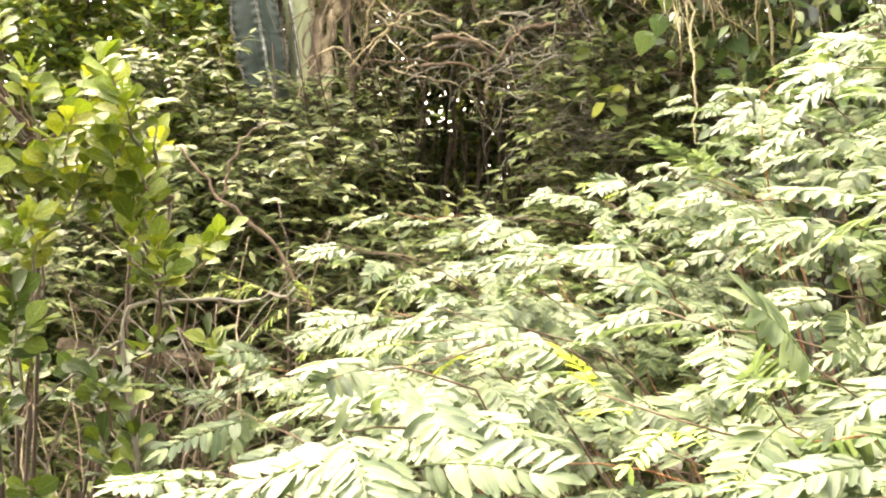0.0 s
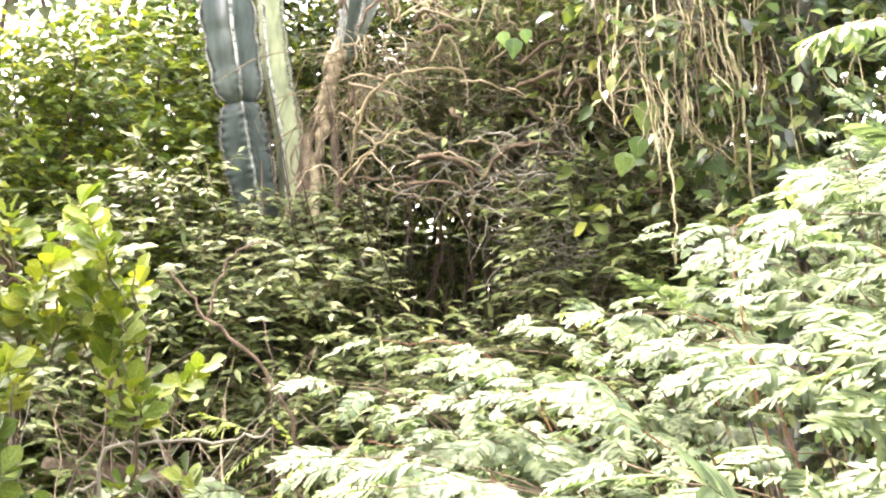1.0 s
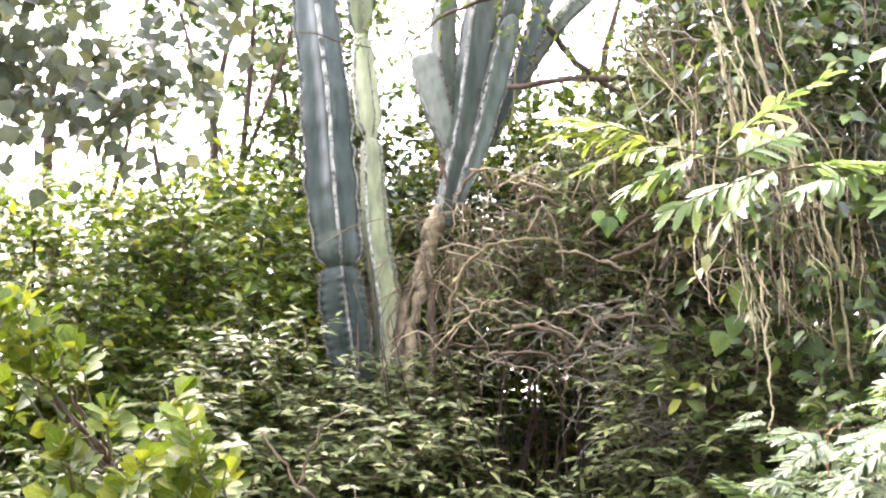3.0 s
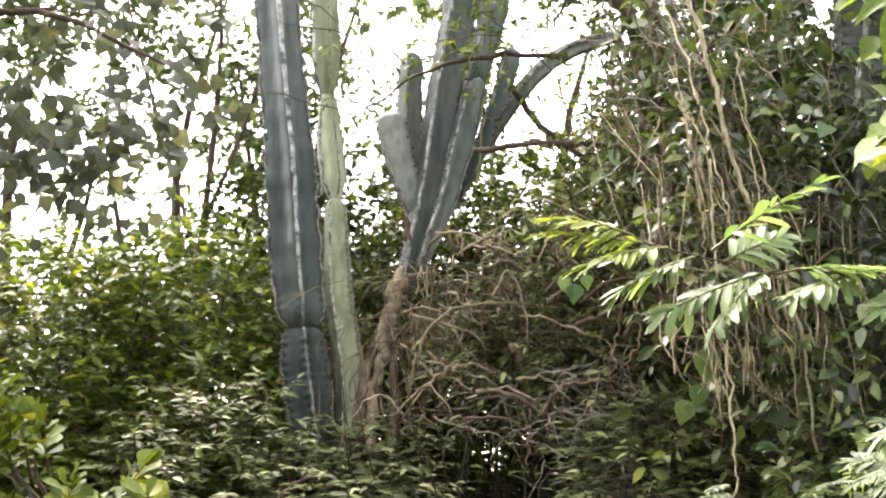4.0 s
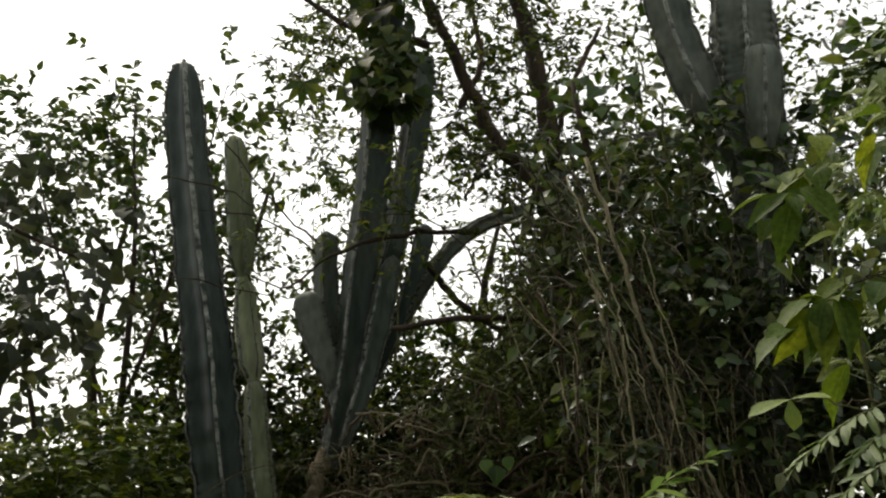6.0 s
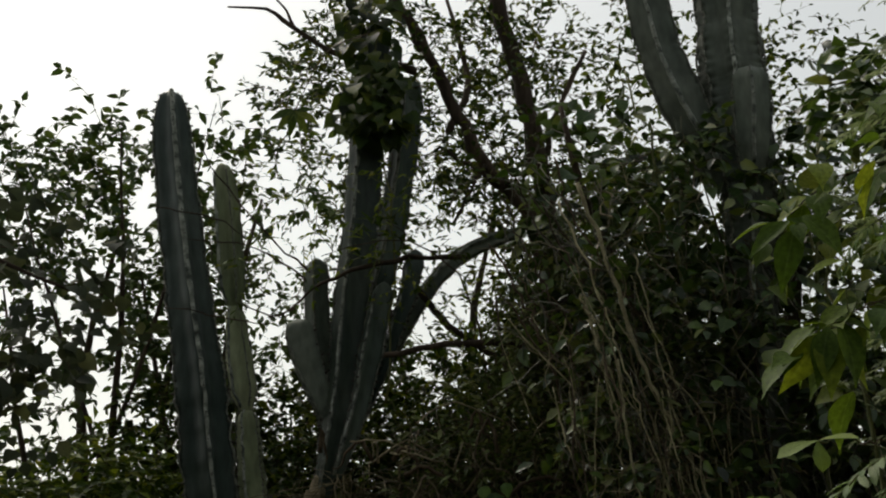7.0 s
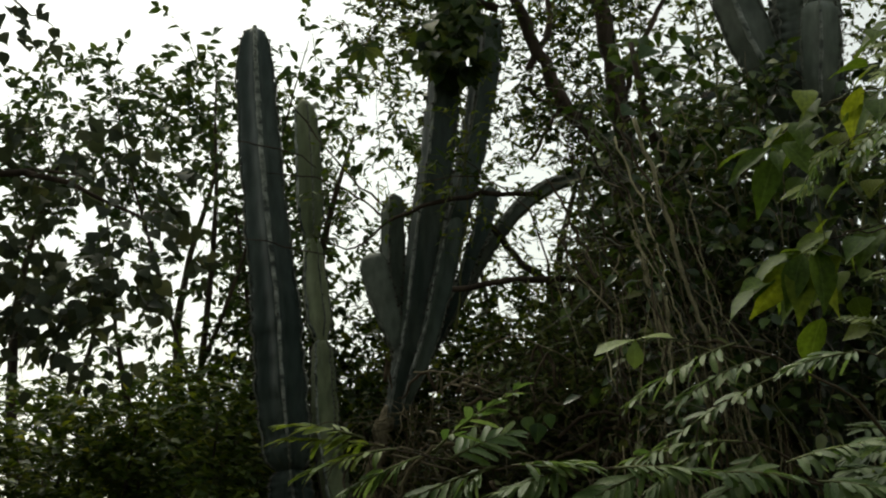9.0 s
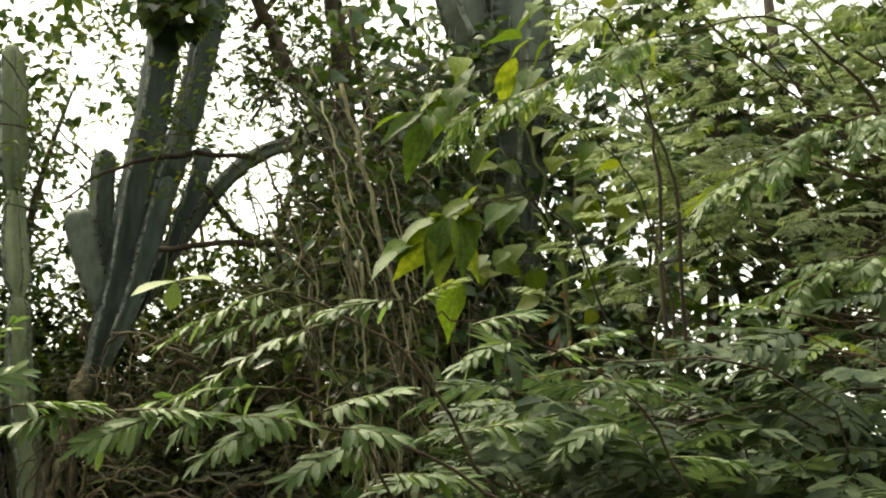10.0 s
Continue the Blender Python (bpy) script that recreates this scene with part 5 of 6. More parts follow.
rng_l = np.random.default_rng(131)
tips = [(x, 2.0 + rng_l.normal(0, 0.1), z) for x, z in (
    (-0.62, 1.72), (-0.54, 1.75), (-0.48, 1.71), (-0.43, 1.66), (-0.58, 1.65), (-0.50, 1.63), (-0.45, 1.58), (-0.63, 1.58), (-0.69, 1.66), (-0.54, 1.56), (-0.70, 1.82),
    (-0.67, 1.5), (-0.57, 1.5), (-0.42, 1.46), (-0.37, 1.47), (-0.48, 1.5), (-0.40, 1.44))]
tips += [(x + rng_l.normal(0, 0.05), y + rng_l.uniform(0.0, 0.2), z - rng_l.uniform(0, 0.08)) for x, y, z in tips[:-3]]
tips += [(-0.57 + 0.12 * rng_l.uniform(-1, 1), 2.02 + rng_l.normal(0, 0.07), 1.6 + 0.09 * rng_l.uniform(-1, 1)) for k in range(12)]
tips += [(-0.8 + rng_l.normal(0, 0.035), 2.02 + rng_l.normal(0, 0.05), 1.84 + rng_l.uniform(-0.09, 0.07)) for k in range(7)]
spoon_bush("spoon_leaved_bush", (-0.72, 2.15, 0), 132, tips, "bush with glossy lime-green spoon-shaped leaves beside the path", M_BUSH)
tips = [(x, 2.0 + rng_l.normal(0, 0.12), z) for x, z in (
    (-0.66, 1.38), (-0.58, 1.34), (-0.53, 1.26), (-0.64, 1.22), (-0.55, 1.14), (-0.66, 1.1), (-0.48, 1.25), (-0.6, 1.02), (-0.45, 1.3), (-0.73, 1.3), (-0.7, 1.0))]
tips += [(x + rng_l.normal(0, 0.05), y + rng_l.uniform(0.0, 0.25), z + rng_l.normal(0, 0.05)) for x, y, z in tips]
spoon_bush("spoon_leaved_bush", (-0.62, 2.2, 0), 133, tips, "low bush with dull-green spoon-shaped leaves and bare lower stems", M_LOWBUSH)
sticks = thing("bare_branch", (-0.45, 2.1, 0), "bare crooked grey branch among the bush stems", "branch")
part("limb", tube(Geo(), [(-0.45, 2.1, 0), (-0.45, 2.08, 0.9), (-0.49, 2.05, 1.31), (-0.416, 2.05, 1.364), (-0.293, 2.05, 1.37), (-0.22, 2.05, 1.39)], [0.007, 0.005, 0.0036, 0.003, 0.0026, 0.0014], 7, 26, 0.004, rng_l).mesh("limb", M_LIMB), sticks)
part("limb", tube(Geo(), [(-0.49, 2.05, 1.3), (-0.53, 2.04, 1.28), (-0.62, 2.04, 1.2)], [0.003, 0.0025, 0.0015], 6, 12, 0.003, rng_l).mesh("limb", M_LIMB), sticks)


# ---- feathery-leaved shrubs in the foreground ----
def feather(seed, pairs, length, leaflet, loose=0.06):
    """A pinnate leaf along +y of length 1: points of its rachis, and (place, way, up, size) of each leaflet."""
    rng = np.random.default_rng(seed)
    sag, side = rng.uniform(0.06, 0.24), rng.normal(0, 0.06)
    s = np.linspace(0, 1, 7)
    rachis = np.stack([side * s * s, s, -sag * s * s], 1) * length
    rows = []
    for i in range(pairs):
        f = 0.16 + 0.84 * i / (pairs - 1)
        at = np.array([side * f * f, f, -sag * f * f]) * length
        lean = 0.42 + 0.5 * f
        for hand in (-1, 1):
            way = np.array([hand * 1.0, lean, -0.06 - 0.14 * rng.random() - 0.8 * (rng.random() < 0.05)])
            up = np.array([rng.normal(0, 0.15 + loose) - 0.15 * hand, 0.1, 1.0])
            if loose > 0.1 and rng.random() < 0.08:
                continue
            rows.append((at, way + rng.normal(0, loose, 3), up, leaflet * (0.72 + 0.4 * math.sin(0.5 + 2.3 * f)) * rng.uniform(0.95 - 1.5 * loose, 1.05 + 1.5 * loose)))
    at = rachis[-1]
    rows.append((at, np.array([0.1, 1, -0.3]), np.array([0, 0.1, 1.0]), leaflet))
    return rachis, rows


def feather_mesh(seed, pairs, length, leaflet, mat, shape=OBLONG_FAR):
    rachis, rows = feather(seed, pairs, length, leaflet, 0.09)
    g = Geo()
    many_tubes(g, rachis[None], [0.0012], 0.0006)
    place_blades(g, shape, *(np.array([r[i] for r in rows]) for i in range(4)))
    return g.mesh("leaf", mat)


FEATHERS = [feather_mesh(200 + k, 9 + k % 3, 0.09 + 0.012 * (k % 3), 0.03 + 0.003 * (k % 4), M_MIMOSA) for k in range(9)]
FINE = [feather_mesh(240 + k, 12, 0.12, 0.03, M_SKYLIT_BOUGH, blade([0.04, 0.17, 0], 0.2, 0.1)) for k in range(5)]
YOUNG = [feather_mesh(220 + k, 7, 0.07, 0.022, M_YOUNG) for k in range(2)]


def canopy(x, y):
    """The height of the feathery shrubs' top."""
    low = 1.36 + 0.13 * (min(y, 1.5) - 0.85) + 0.03 * max(0.0, y - 1.5) + 0.05 * min(1.0, max(0.0, (y - 2.2) / 0.6)) * min(1.0, max(0.0, (x + 0.15) / 0.2))
    rise = min(1.0, max(0.0, (x - 0.22) / 0.45)) * min(1.0, max(0.0, (y - 1.0) / 0.8))
    right = 1.0 / (1.0 + math.exp(-(x - 0.30 * y - 0.15) / 0.04)) * max(0.0, min(1.0, 2.2 - abs(y - 1.4) / 0.2))
    low -= 0.9 * max(0.0, -x - 0.07 * y)
    return low + max((0.31 + 0.07 * min(1.0, max(0.0, y - 1.6)) + 0.1 * min(1.0, max(0.0, (x - 0.42) / 0.3))) * rise, right * (0.57 + 0.25 * max(0.0, min(x, 1.2) - 0.55)))


def feather_shrub(base, seed, box, tips, label, top=None, name="feathery_shrub", category="shrub"):
    """Arching branches that end in flat sprays of pinnate leaves."""
    rng = np.random.default_rng(seed)
    ob = thing(name, base, label, category, "feathery shrubs" if category == "shrub" else "")
    made = 0
    if top:
        part("trunk", tube(Geo(), [base, (base[0] + 0.05, base[1], 1.5), (base[0], base[1], max(top))], [0.04, 0.032, 0.012], 8, 24, 0.008, rng).mesh("trunk", M_BARK), ob)
    rest = []
    for k in range(tips):
        x, y = rng.uniform(box[0], box[1]), rng.uniform(box[2], box[3])
        if top is None and (x < -0.2 * y - 0.02 or x > 0.62 * y + 0.35):
            continue
        if top is None and noise.noise(Vector((x * 3.2, y * 3.2, 0.7 * seed))) < -0.3:
            continue
        depth = rng.random() ** 1.1 * 0.36
        tip = np.array([x, y, canopy(x, y) - depth if top is None else top[k % len(top)] + rng.normal(0, 0.05) - 0.08 * (x - box[0])])
        way = unit(np.array([-0.8 + rng.normal(0, 0.35), -0.45 + rng.normal(0, 0.35), 0.05 + rng.normal(0, 0.15)]))
        back = tip - way * rng.uniform(0.2, 0.35) + np.array([0, 0, -0.1])
        root = np.array(base) + rng.normal(0, 0.06, 3) * np.array([1, 1, 0]) + (np.array([0, 0, tip[2] - 0.25]) if top else 0)
        knee = root * 0.45 + back * 0.55 + np.array([0, 0, -0.08])
        part("branch", tube(Geo(), [root, knee, back, tip], [0.006, 0.0032, 0.0016, 0.0008], 5, 14, 0.004, rng).mesh("branch", M_TWIG if k % 6 or top else M_REDTWIG), ob)
        young = rng.random() < 0.1
        for i in range(9):
            f = i / 8
            at = tip * (1 - f) + back * f
            hand = 1 if i % 2 else -1
            across = np.cross(way, [0, 0, 1.0]) * hand
            out = way * (1.0 - 0.4 * min(1, f * 3)) + across * (0.25 + min(1.0, 1.8 * f)) + rng.normal(0, 0.3, 3) * np.array([1, 1, 0.6]) + np.array([0, 0, -0.05])
            up = np.array([0, -0.18, 1.0]) + rng.normal(0, 0.2, 3)
            m = blade_pose(at, out, up, rng.uniform(0.65, 1.05) * (1.15 if top is None and y < 1.2 else 1.0))
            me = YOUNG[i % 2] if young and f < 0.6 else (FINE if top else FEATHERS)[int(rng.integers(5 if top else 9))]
            if made < 300:
                part("leaf", me, ob, "", m)
                made += 1
            else:
                rest.append((me, m))
    if rest:
        g = Geo()
        for me, m in rest:
            co = np.empty(len(me.vertices) * 3, np.float32)
            me.vertices.foreach_get("co", co)
            uv = np.zeros((len(me.vertices), 2))
            for poly in me.polygons:
                for li in poly.loop_indices:
                    uv[me.loops[li].vertex_index] = me.uv_layers[0].data[li].uv
            w = co.reshape(-1, 3) @ np.array(m.to_3x3()).T + np.array(m.translation)
            by = {}
            for poly in me.polygons:
                by.setdefault(len(poly.vertices), []).append(tuple(poly.vertices))
            g.add(w, [np.array(f) for f in by.values()], uv)
        tagged(part("leaf_mass", g.mesh("leaf_mass", M_SKYLIT_BOUGH if top else M_MIMOSA), ob), kind="stuff")
    return ob


feather_shrub((0.75, 1.0, 0), 301, (-0.2, 0.75, 0.74, 1.2), 42, "feathery-leaved shrub spreading pale green sprays over the path edge")
feather_shrub((0.95, 1.7, 0), 302, (-0.25, 1.0, 1.15, 1.8), 62, "feathery-leaved shrub with layered pale green sprays")
feather_shrub((1.1, 2.4, 0), 303, (-0.4, 1.4, 1.8, 3.2), 135, "feathery-leaved shrub in front of the thicket")
feather_shrub((1.3, 1.4, 0), 304, (0.45, 1.25, 1.15, 1.7), 100, "tall feathery-leaved shrub beside the path")


def near_spray(base, stem, radii, leaves, seed, label):
    """A branch close to the eye, with every leaflet a piece of its own. leaves: (foot, tip, pairs)."""
    rng = np.random.default_rng(seed)
    ob = thing("feathery_branch", base, label, "branch")
    part("stem", tube(Geo(), stem, radii, 7, 40, 0.0015, rng).mesh("stem", M_TWIG), ob)
    leaflets = [one_blade("leaflet", WIDE, M_NEAR), one_blade("leaflet", WIDE, M_YOUNG)]
    for k, (foot, tip, pairs, young) in enumerate(leaves):
        foot, tip = np.array(foot), np.array(tip) + rng.normal(0, 0.006, 3)
        tip = foot + (tip - foot) * np.array([0.82, 0.55, 0.6])
        length = np.linalg.norm(tip - foot)
        rachis, rows = feather(seed * 50 + k, pairs + 6, length * 1.2, 0.018 if young else 0.0215, 0.15)
        m = blade_pose(foot, tip - foot, (rng.normal(0, 0.3), rng.uniform(-0.5, 0.1), 1.0), 1.0)
        leaf = part("leaf", many_tubes(Geo(), rachis[None], [0.0014], 0.0007).mesh("rachis", M_GREENTWIG), ob, "", m)
        for at, way, up, size in rows:
            part("leaflet", leaflets[young], leaf, "", m @ blade_pose(at, way * np.array([0.62, 1.1, 1.0]) + np.array([0, 0, -0.4 * rng.random() ** 3]), up, size))
    return ob


near_spray((0.9, 1.05, 1.2), [(0.9, 1.05, 1.2), (0.75, 1.0, 1.7), (0.6, 0.98, 1.85), (0.47, 0.95, 1.888), (0.335, 0.93, 1.893), (0.23, 0.92, 1.893), (0.176, 0.92, 1.901), (0.12, 0.915, 1.915)],
           [0.003, 0.0022, 0.0016, 0.0012, 0.001, 0.0008, 0.0007, 0.0006],
           [((0.18, 0.92, 1.9), (0.11, 0.89, 1.868), 9, 0), ((0.15, 0.92, 1.908), (0.08, 0.9, 1.912), 9, 1), ((0.135, 0.915, 1.913), (0.085, 0.9, 1.94), 8, 1), ((0.16, 0.915, 1.905), (0.10, 0.88, 1.90), 8, 1),
            ((0.2, 0.92, 1.897), (0.255, 0.93, 1.945), 8, 0), ((0.19, 0.91, 1.903), (0.245, 0.86, 1.97), 6, 0), ((0.24, 0.92, 1.893), (0.165, 0.88, 1.862), 10, 0), ((0.235, 0.92, 1.893), (0.2, 0.87, 1.85), 8, 0), ((0.25, 0.92, 1.893), (0.31, 0.9, 1.91), 9, 0),
            ((0.3, 0.925, 1.893), (0.25, 0.88, 1.87), 9, 0), ((0.33, 0.93, 1.893), (0.4, 0.91, 1.9), 9, 0), ((0.36, 0.93, 1.892), (0.31, 0.88, 1.865), 9, 0), ((0.4, 0.94, 1.89), (0.47, 0.9, 1.895), 9, 0),
            ((0.44, 0.945, 1.889), (0.4, 0.89, 1.86), 9, 0), ((0.49, 0.955, 1.887), (0.53, 0.91, 1.88), 9, 0), ((0.52, 0.96, 1.88), (0.46, 0.9, 1.85), 9, 0)],
           401, "branch of pale green paired leaflets on a thin stalk")
near_spray((0.95, 1.15, 1.3), [(0.95, 1.15, 1.3), (0.8, 1.05, 1.85), (0.65, 1.0, 1.97), (0.58, 0.985, 1.985), (0.53, 0.97, 1.996)], [0.0022, 0.0014, 0.001, 0.0008, 0.0006],
           [((0.54, 0.972, 1.995), (0.48, 0.94, 1.985), 8, 0),
            ((0.6, 0.99, 1.98), (0.63, 0.94, 2.0), 8, 0), ((0.64, 1.0, 1.97), (0.58, 0.95, 1.945), 9, 0), ((0.7, 1.02, 1.94), (0.76, 0.97, 1.95), 9, 0), ((0.67, 1.01, 1.96), (0.71, 0.96, 1.99), 8, 0), ((0.74, 1.03, 1.91), (0.68, 0.98, 1.885), 9, 0), ((0.78, 1.045, 1.88), (0.84, 0.99, 1.89), 9, 0),
            ((0.8, 1.05, 1.85), (0.74, 1.0, 1.82), 9, 0), ((0.55, 0.98, 1.993), (0.58, 0.93, 2.02), 8, 1)],
           402, "slender branch with fewer pale green paired leaflets")

near_spray((0.87, 1.15, 1.2), [(0.87, 1.15, 1.2), (0.71, 1.06, 1.62), (0.56, 1, 1.762), (0.46, 0.97, 1.794), (0.39, 0.95, 1.799), (0.34, 0.94, 1.792)], [0.003, 0.0022, 0.0018, 0.0013, 0.001, 0.0007],
           [((0.35, 0.94, 1.794), (0.295, 0.91, 1.777), 8, 0), ((0.37, 0.945, 1.797), (0.325, 0.9, 1.79), 8, 0), ((0.39, 0.95, 1.799), (0.41, 0.91, 1.827), 8, 0), ((0.41, 0.955, 1.799), (0.36, 0.9, 1.782), 9, 0),
            ((0.44, 0.965, 1.797), (0.47, 0.92, 1.817), 8, 0), ((0.47, 0.97, 1.792), (0.42, 0.92, 1.772), 9, 0), ((0.52, 0.985, 1.777), (0.49, 0.93, 1.772), 9, 0), ((0.54, 0.99, 1.772), (0.59, 0.95, 1.792), 9, 0)],
           403, "low branch of pale green paired leaflets")

near_spray((0.1, 2.5, 0.9), [(0.1, 2.5, 0.9), (0.0, 2.35, 1.2), (-0.1, 2.25, 1.3), (-0.2, 2.2, 1.345), (-0.3, 2.2, 1.375)], [0.003, 0.002, 0.0014, 0.001, 0.0007],
           [((-0.3, 2.2, 1.375), (-0.39, 2.17, 1.37), 6, 1), ((-0.28, 2.2, 1.37), (-0.36, 2.15, 1.43), 6, 1), ((-0.24, 2.2, 1.355), (-0.31, 2.15, 1.29), 6, 1), ((-0.2, 2.2, 1.345), (-0.22, 2.15, 1.42), 6, 1),
            ((-0.17, 2.2, 1.335), (-0.23, 2.15, 1.26), 6, 1), ((-0.12, 2.23, 1.31), (-0.1, 2.18, 1.4), 6, 1)], 404, "yellow-green young shoot of paired leaflets")


near_spray((0.9, 1.3, 1.0), [(0.9, 1.3, 1.0), (0.7, 1.15, 1.7), (0.58, 1.06, 1.93), (0.5, 1.03, 1.99), (0.43, 1.01, 2.01), (0.39, 1.0, 2.008)], [0.003, 0.0022, 0.0016, 0.0012, 0.001, 0.0007],
           [((0.44, 1.01, 2.01), (0.345, 0.97, 1.97), 7, 0), ((0.47, 1.02, 2.0), (0.39, 0.94, 1.965), 7, 0),
            ((0.49, 1.03, 1.99), (0.345, 0.96, 1.9), 10, 0), ((0.6, 1.07, 1.9), (0.67, 1.0, 1.91), 9, 0)],
           405, "branch of pale green paired leaflets arching over the shrubs")
near_spray((0.85, 1.25, 1.0), [(0.85, 1.25, 1.0), (0.66, 1.12, 1.6), (0.53, 1.05, 1.86), (0.47, 1.02, 1.92), (0.42, 1.0, 1.925)], [0.003, 0.002, 0.0014, 0.001, 0.0007],
           [((0.42, 1.0, 1.925), (0.36, 0.97, 1.88), 8, 0), ((0.44, 1.005, 1.925), (0.35, 0.95, 1.915), 8, 0), ((0.46, 1.015, 1.92), (0.42, 0.95, 1.87), 8, 0), ((0.48, 1.025, 1.91), (0.53, 0.97, 1.94), 8, 0),
            ((0.53, 1.05, 1.86), (0.6, 0.99, 1.87), 9, 0), ((0.55, 1.06, 1.83), (0.47, 0.98, 1.8), 9, 0)],
           406, "drooping branch of pale green paired leaflets")

# a shoot that ends in three spoon-shaped leaves
trio = thing("leafy_shoot", (0.8, 1.25, 1.0), "thin shoot ending in three yellow-green spoon-shaped leaves", "shoot")
part("stem", tube(Geo(), [(0.8, 1.25, 1.0), (0.62, 1.12, 1.7), (0.48, 1.05, 1.96), (0.4, 1.02, 2.012), (0.354, 1.0, 2.011)], [0.002, 0.0015, 0.001, 0.0008, 0.0007], 6, 24, 0.001, rng0).mesh("stem", M_GREENTWIG), trio)
spoon = one_blade("leaf", blade([0.02, 0.1, 0.19, 0.25, 0.23, 0.0], 0.2, 0.2), M_YOUNG)
for way, size in (((-1.0, -0.15, -0.22), 0.038), ((0.8, -0.5, 0.12), 0.034), ((-0.05, -0.5, -0.75), 0.03)):
    part("leaf", spoon, trio, "", blade_pose((0.354, 1.0, 2.011), way, (0.1, -0.5, 0.9), size))


def bough_leaves(seed, stem, first, number, reach, pairs):
    """Leaves on both sides of the outer part of a bough."""
    rng = np.random.default_rng(seed)
    line = spline(stem, 60)
    rows = []
    for i in range(number):
        k = int(60 * (first + (0.97 - first) * i / (number - 1)))
        along = unit(line[min(k + 3, 60)] - line[k - 3])
        side = np.cross(along, [0, 0, 1.0]) * (1 if i % 2 else -1)
        way = along * 0.8 + side * 0.7 + np.array([0, 0, -0.3]) + rng.normal(0, 0.25, 3)
        rows.append((line[k], line[k] + unit(way) * reach * rng.uniform(0.7, 1.2), pairs, 1 if rng.random() < 0.15 else 0))
    return rows


for k, (stem, reach) in enumerate((([(1.45, 1.7, 0), (1.42, 1.6, 1.7), (1.33, 1.45, 2.36), (1.18, 1.4, 2.36), (1.05, 1.4, 2.3), (0.97, 1.4, 2.26)], 0.1),
                                   ([(1.5, 1.9, 0), (1.45, 1.85, 2.2), (1.25, 1.75, 2.62), (1.0, 1.7, 2.59), (0.82, 1.7, 2.51), (0.66, 1.7, 2.43)], 0.11),
                                   ([(1.5, 1.6, 0.6), (1.5, 1.55, 2.0), (1.35, 1.5, 2.2), (1.2, 1.5, 2.2), (1.08, 1.5, 2.15)], 0.1))):
    near_spray(stem[0], stem, [0.008, 0.005, 0.0022, 0.0014, 0.001, 0.0007][: len(stem)], bough_leaves(500 + k, stem, 0.62 if k == 1 else 0.6, 16, reach, 8), 410 + k, "feathery bough of pale green paired leaflets above the shrubs")

# ---- a sapling with drooping ovate leaves ----
rng_o = np.random.default_rng(141)
sapling = thing("ovate_leaved_sapling", (0.95, 1.95, 0), "sapling with drooping ovate green leaves", "sapling")
ovate = one_blade("leaf", OVATE, M_OVATE)
for stem, first, number, size in (([(0.95, 1.95, 0), (1.0, 1.95, 1.5), (0.95, 1.95, 2.2), (0.84, 1.95, 2.4), (0.72, 1.95, 2.37), (0.62, 1.95, 2.3)], 0.72, 20, 0.1),
                                  ([(1.05, 1.95, 1.6), (1.08, 1.95, 2.4), (0.95, 1.95, 2.64), (0.8, 1.95, 2.64), (0.67, 1.95, 2.57)], 0.66, 18, 0.095),
                                  ([(1.05, 1.95, 1.9), (1.05, 1.97, 2.5), (0.98, 2.0, 2.75), (0.84, 2.0, 2.78)], 0.6, 12, 0.085),
                                  ([(0.97, 1.9, 1.5), (1.05, 1.9, 2.1), (1.0, 1.9, 2.4), (0.88, 1.85, 2.5)], 0.6, 8, 0.07)):
    part("stem", tube(Geo(), stem, [0.004, 0.003, 0.0016, 0.001, 0.0008][: len(stem)], 7, 30, 0.003, rng_o).mesh("stem", M_BARK), sapling)
    line = spline(stem, 60)
    for i in range(number):
        f = int(60 * (first - 0.08 + (1.08 - first) * (i + 0.5) / number))
        off = rng_o.normal(0, 0.03, 3) if i < number - 3 else np.zeros(3)
        part("stalk", tube(Geo(), [line[f], line[f] + off * 0.6 + np.array([0, 0, 0.006]), line[f] + off], [0.0009, 0.0007, 0.0006], 4, 4).mesh("stalk", M_GREENTWIG), sapling)
        turn = rng_o.uniform(-1.5, 1.5)
        part("leaf", ovate, sapling, "", blade_pose(line[f] + off, (-math.cos(turn) * 0.9, math.sin(turn) * 0.8 - 0.15, -0.4 + rng_o.normal(0, 0.25)), (rng_o.normal(-0.15, 0.3), -0.4 + rng_o.normal(0, 0.25), 0.9), size * rng_o.uniform(0.6, 1.1)))

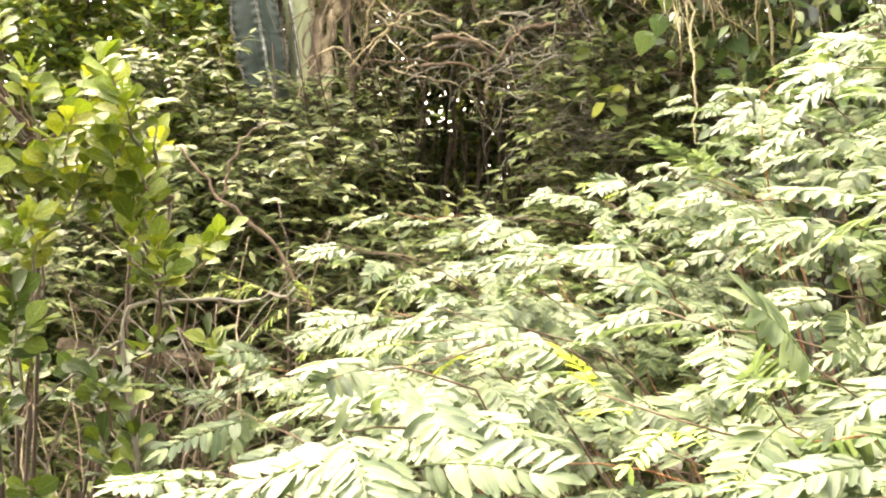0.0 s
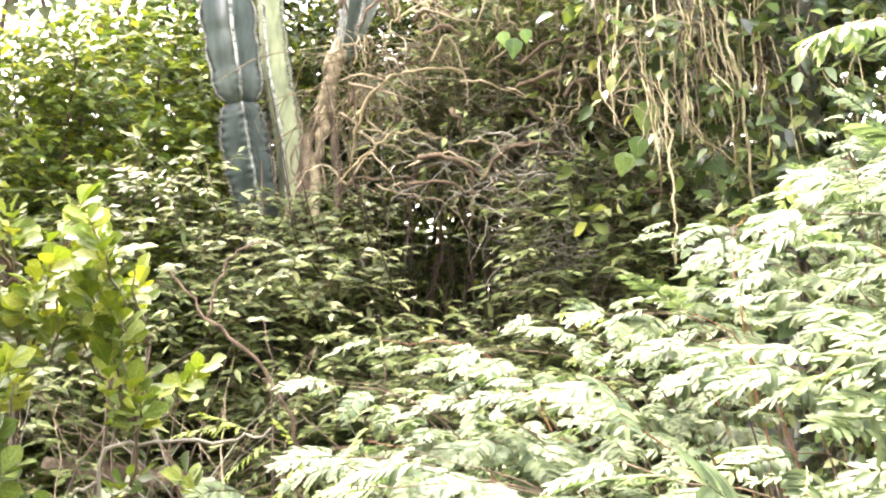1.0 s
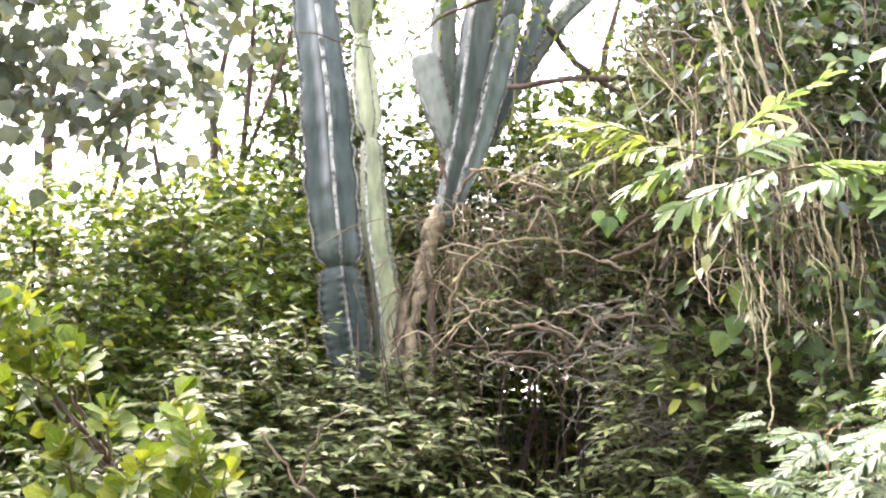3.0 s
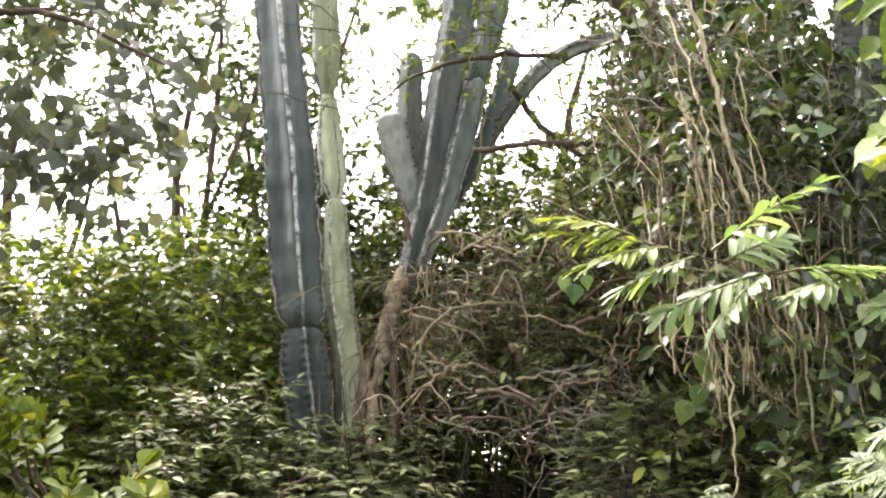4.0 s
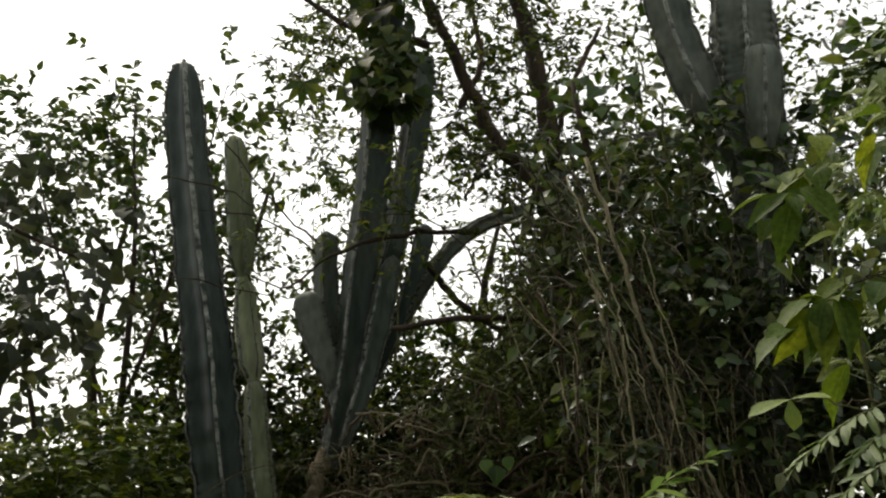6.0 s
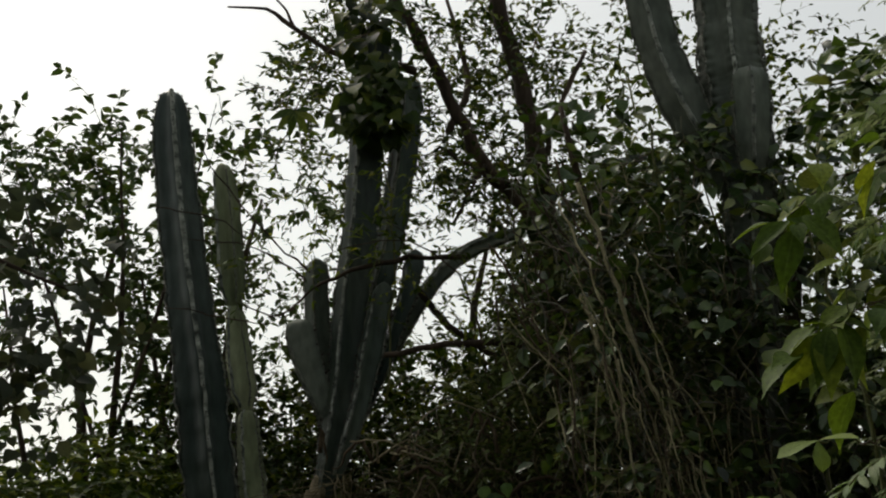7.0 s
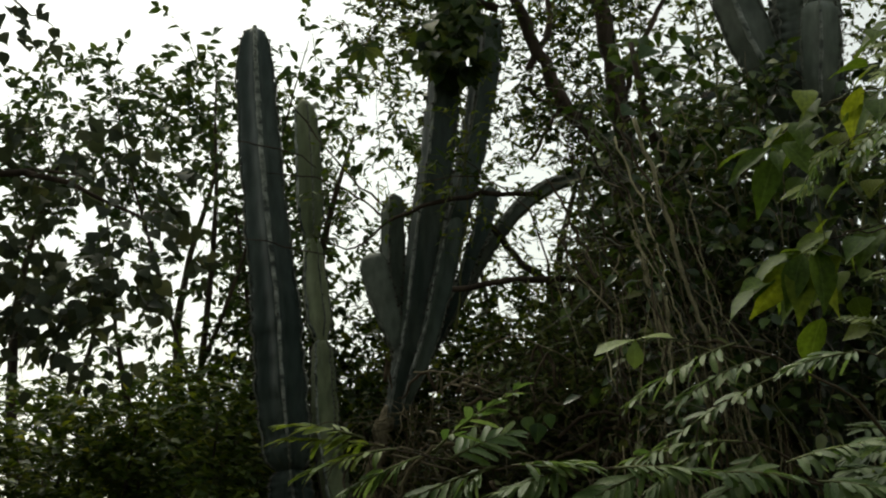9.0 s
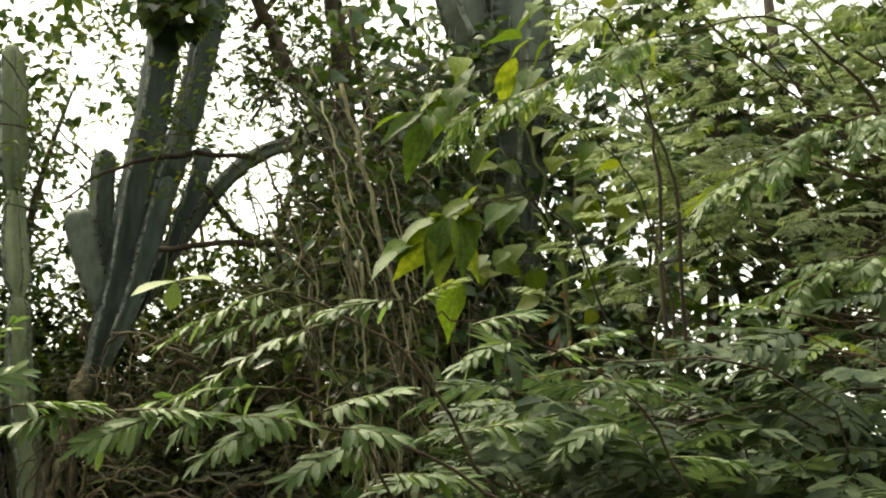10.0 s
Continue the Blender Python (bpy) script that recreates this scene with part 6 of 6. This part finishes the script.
broad = one_blade("leaf", blade([0.02, 0.13, 0.2, 0.21, 0.16, 0.07, 0.0], 0.35, 0.35, 0.012), M_OVATE)
for foot, stem, tips in (((0.655, 1.95, 2.555), (0.8, 1.95, 2.64), ((0.535, 1.93, 2.49), (0.6, 1.9, 2.43), (0.7, 1.85, 2.47), (0.6, 1.95, 2.6), (0.75, 1.9, 2.5), (0.56, 2.0, 2.555), (0.68, 2.0, 2.64), (0.64, 1.87, 2.5))),
                         ((0.695, 1.95, 2.365), (0.84, 1.95, 2.4), ((0.575, 1.93, 2.3), (0.59, 1.9, 2.25), (0.635, 1.88, 2.23), (0.71, 1.86, 2.23), (0.6, 1.98, 2.35), (0.77, 1.9, 2.27), (0.67, 1.86, 2.25), (0.65, 2.0, 2.4), (0.76, 1.88, 2.35)))):
    part("stem", tube(Geo(), [stem, ((foot[0] + stem[0]) / 2, foot[1], (foot[2] + stem[2]) / 2 + 0.015), foot], [0.0016, 0.0012, 0.001], 6, 10, 0.002, rng_o).mesh("stem", M_BARK), sapling)
    for tip_at in tips:
        way = np.array(tip_at) - np.array(foot)
        part("leaf", broad, sapling, "", blade_pose(np.array(foot) + way * 0.12 + rng_o.normal(0, 0.008, 3), way, (rng_o.normal(0, 0.25), -0.55, 0.8), float(np.linalg.norm(way)) * rng_o.uniform(0.62, 0.86)))

# feathery boughs high beside the creepers
# Its leaflets are coloured paler to carry the sky's glow.
feather_shrub((2.1, 2.9, 0), 305, (0.98, 2.2, 2.2, 2.9), 84, "slender tree with layered feathery boughs, sky glow put into its pale green leaves", (3.08, 2.9, 2.72, 2.58, 3.2), "feathery_tree", "tree")

# a clump of dead leaves caught in the twigs
rng_d = np.random.default_rng(161)
dead = thing("dead_leaf_clump", (0.92, 2.05, 2.17), "clump of curled brown dead leaves caught on a twig", "dead leaves")
part("twig", tube(Geo(), [(0.92, 2.05, 2.17), (0.98, 2.1, 2.0), (1.0, 2.2, 1.7)], [0.002, 0.003, 0.004], 5, 10).mesh("twig", M_TWIG), dead)
dry = one_blade("leaf", OVATE, M_DRYLEAF)
for k in range(15):
    p = (0.92 + rng_d.normal(0, 0.035), 2.05 + rng_d.normal(0, 0.03), 2.16 + rng_d.normal(0, 0.03))
    part("leaf", dry, dead, "", blade_pose(p, rng_d.normal(size=3) + np.array([0, 0, -0.8]), rng_d.normal(size=3), rng_d.uniform(0.022, 0.042)))

# unseen trees added behind the path to block sky light from the thicket's near side
for k, (x, y) in enumerate(((-3.6, -2.6), (-0.6, -3.6), (2.4, -3.4), (4.8, -1.2), (-5.2, 0.6))):
    leafy("unseen_shade_tree", (x, y, 0), "unseen leafy tree added behind the path to shade the thicket", "tree", 170 + k,
          [(x, y, 3.4, 1.7, 1.2, 1.9), (x + 0.4, y - 0.3, 1.4, 1.6, 1.0, 1.3)] + ([(x * 0.8, y + 0.9, 5.6, 1.7, 1.5, 0.7)] if x < 0 else []), 1000, 0.5, 6, 0.2, SMALL, M_SHADE, None,
          [([(x, y, 0), (x + 0.1, y, 2.0), (x - 0.1, y, 4.2)], [0.12, 0.09, 0.04]), ([(x, y, 1.6), (x + 0.8, y, 2.8), (x + 1.2, y, 3.8)], [0.05, 0.035, 0.012])], "trees behind the path", hollow=0.5)
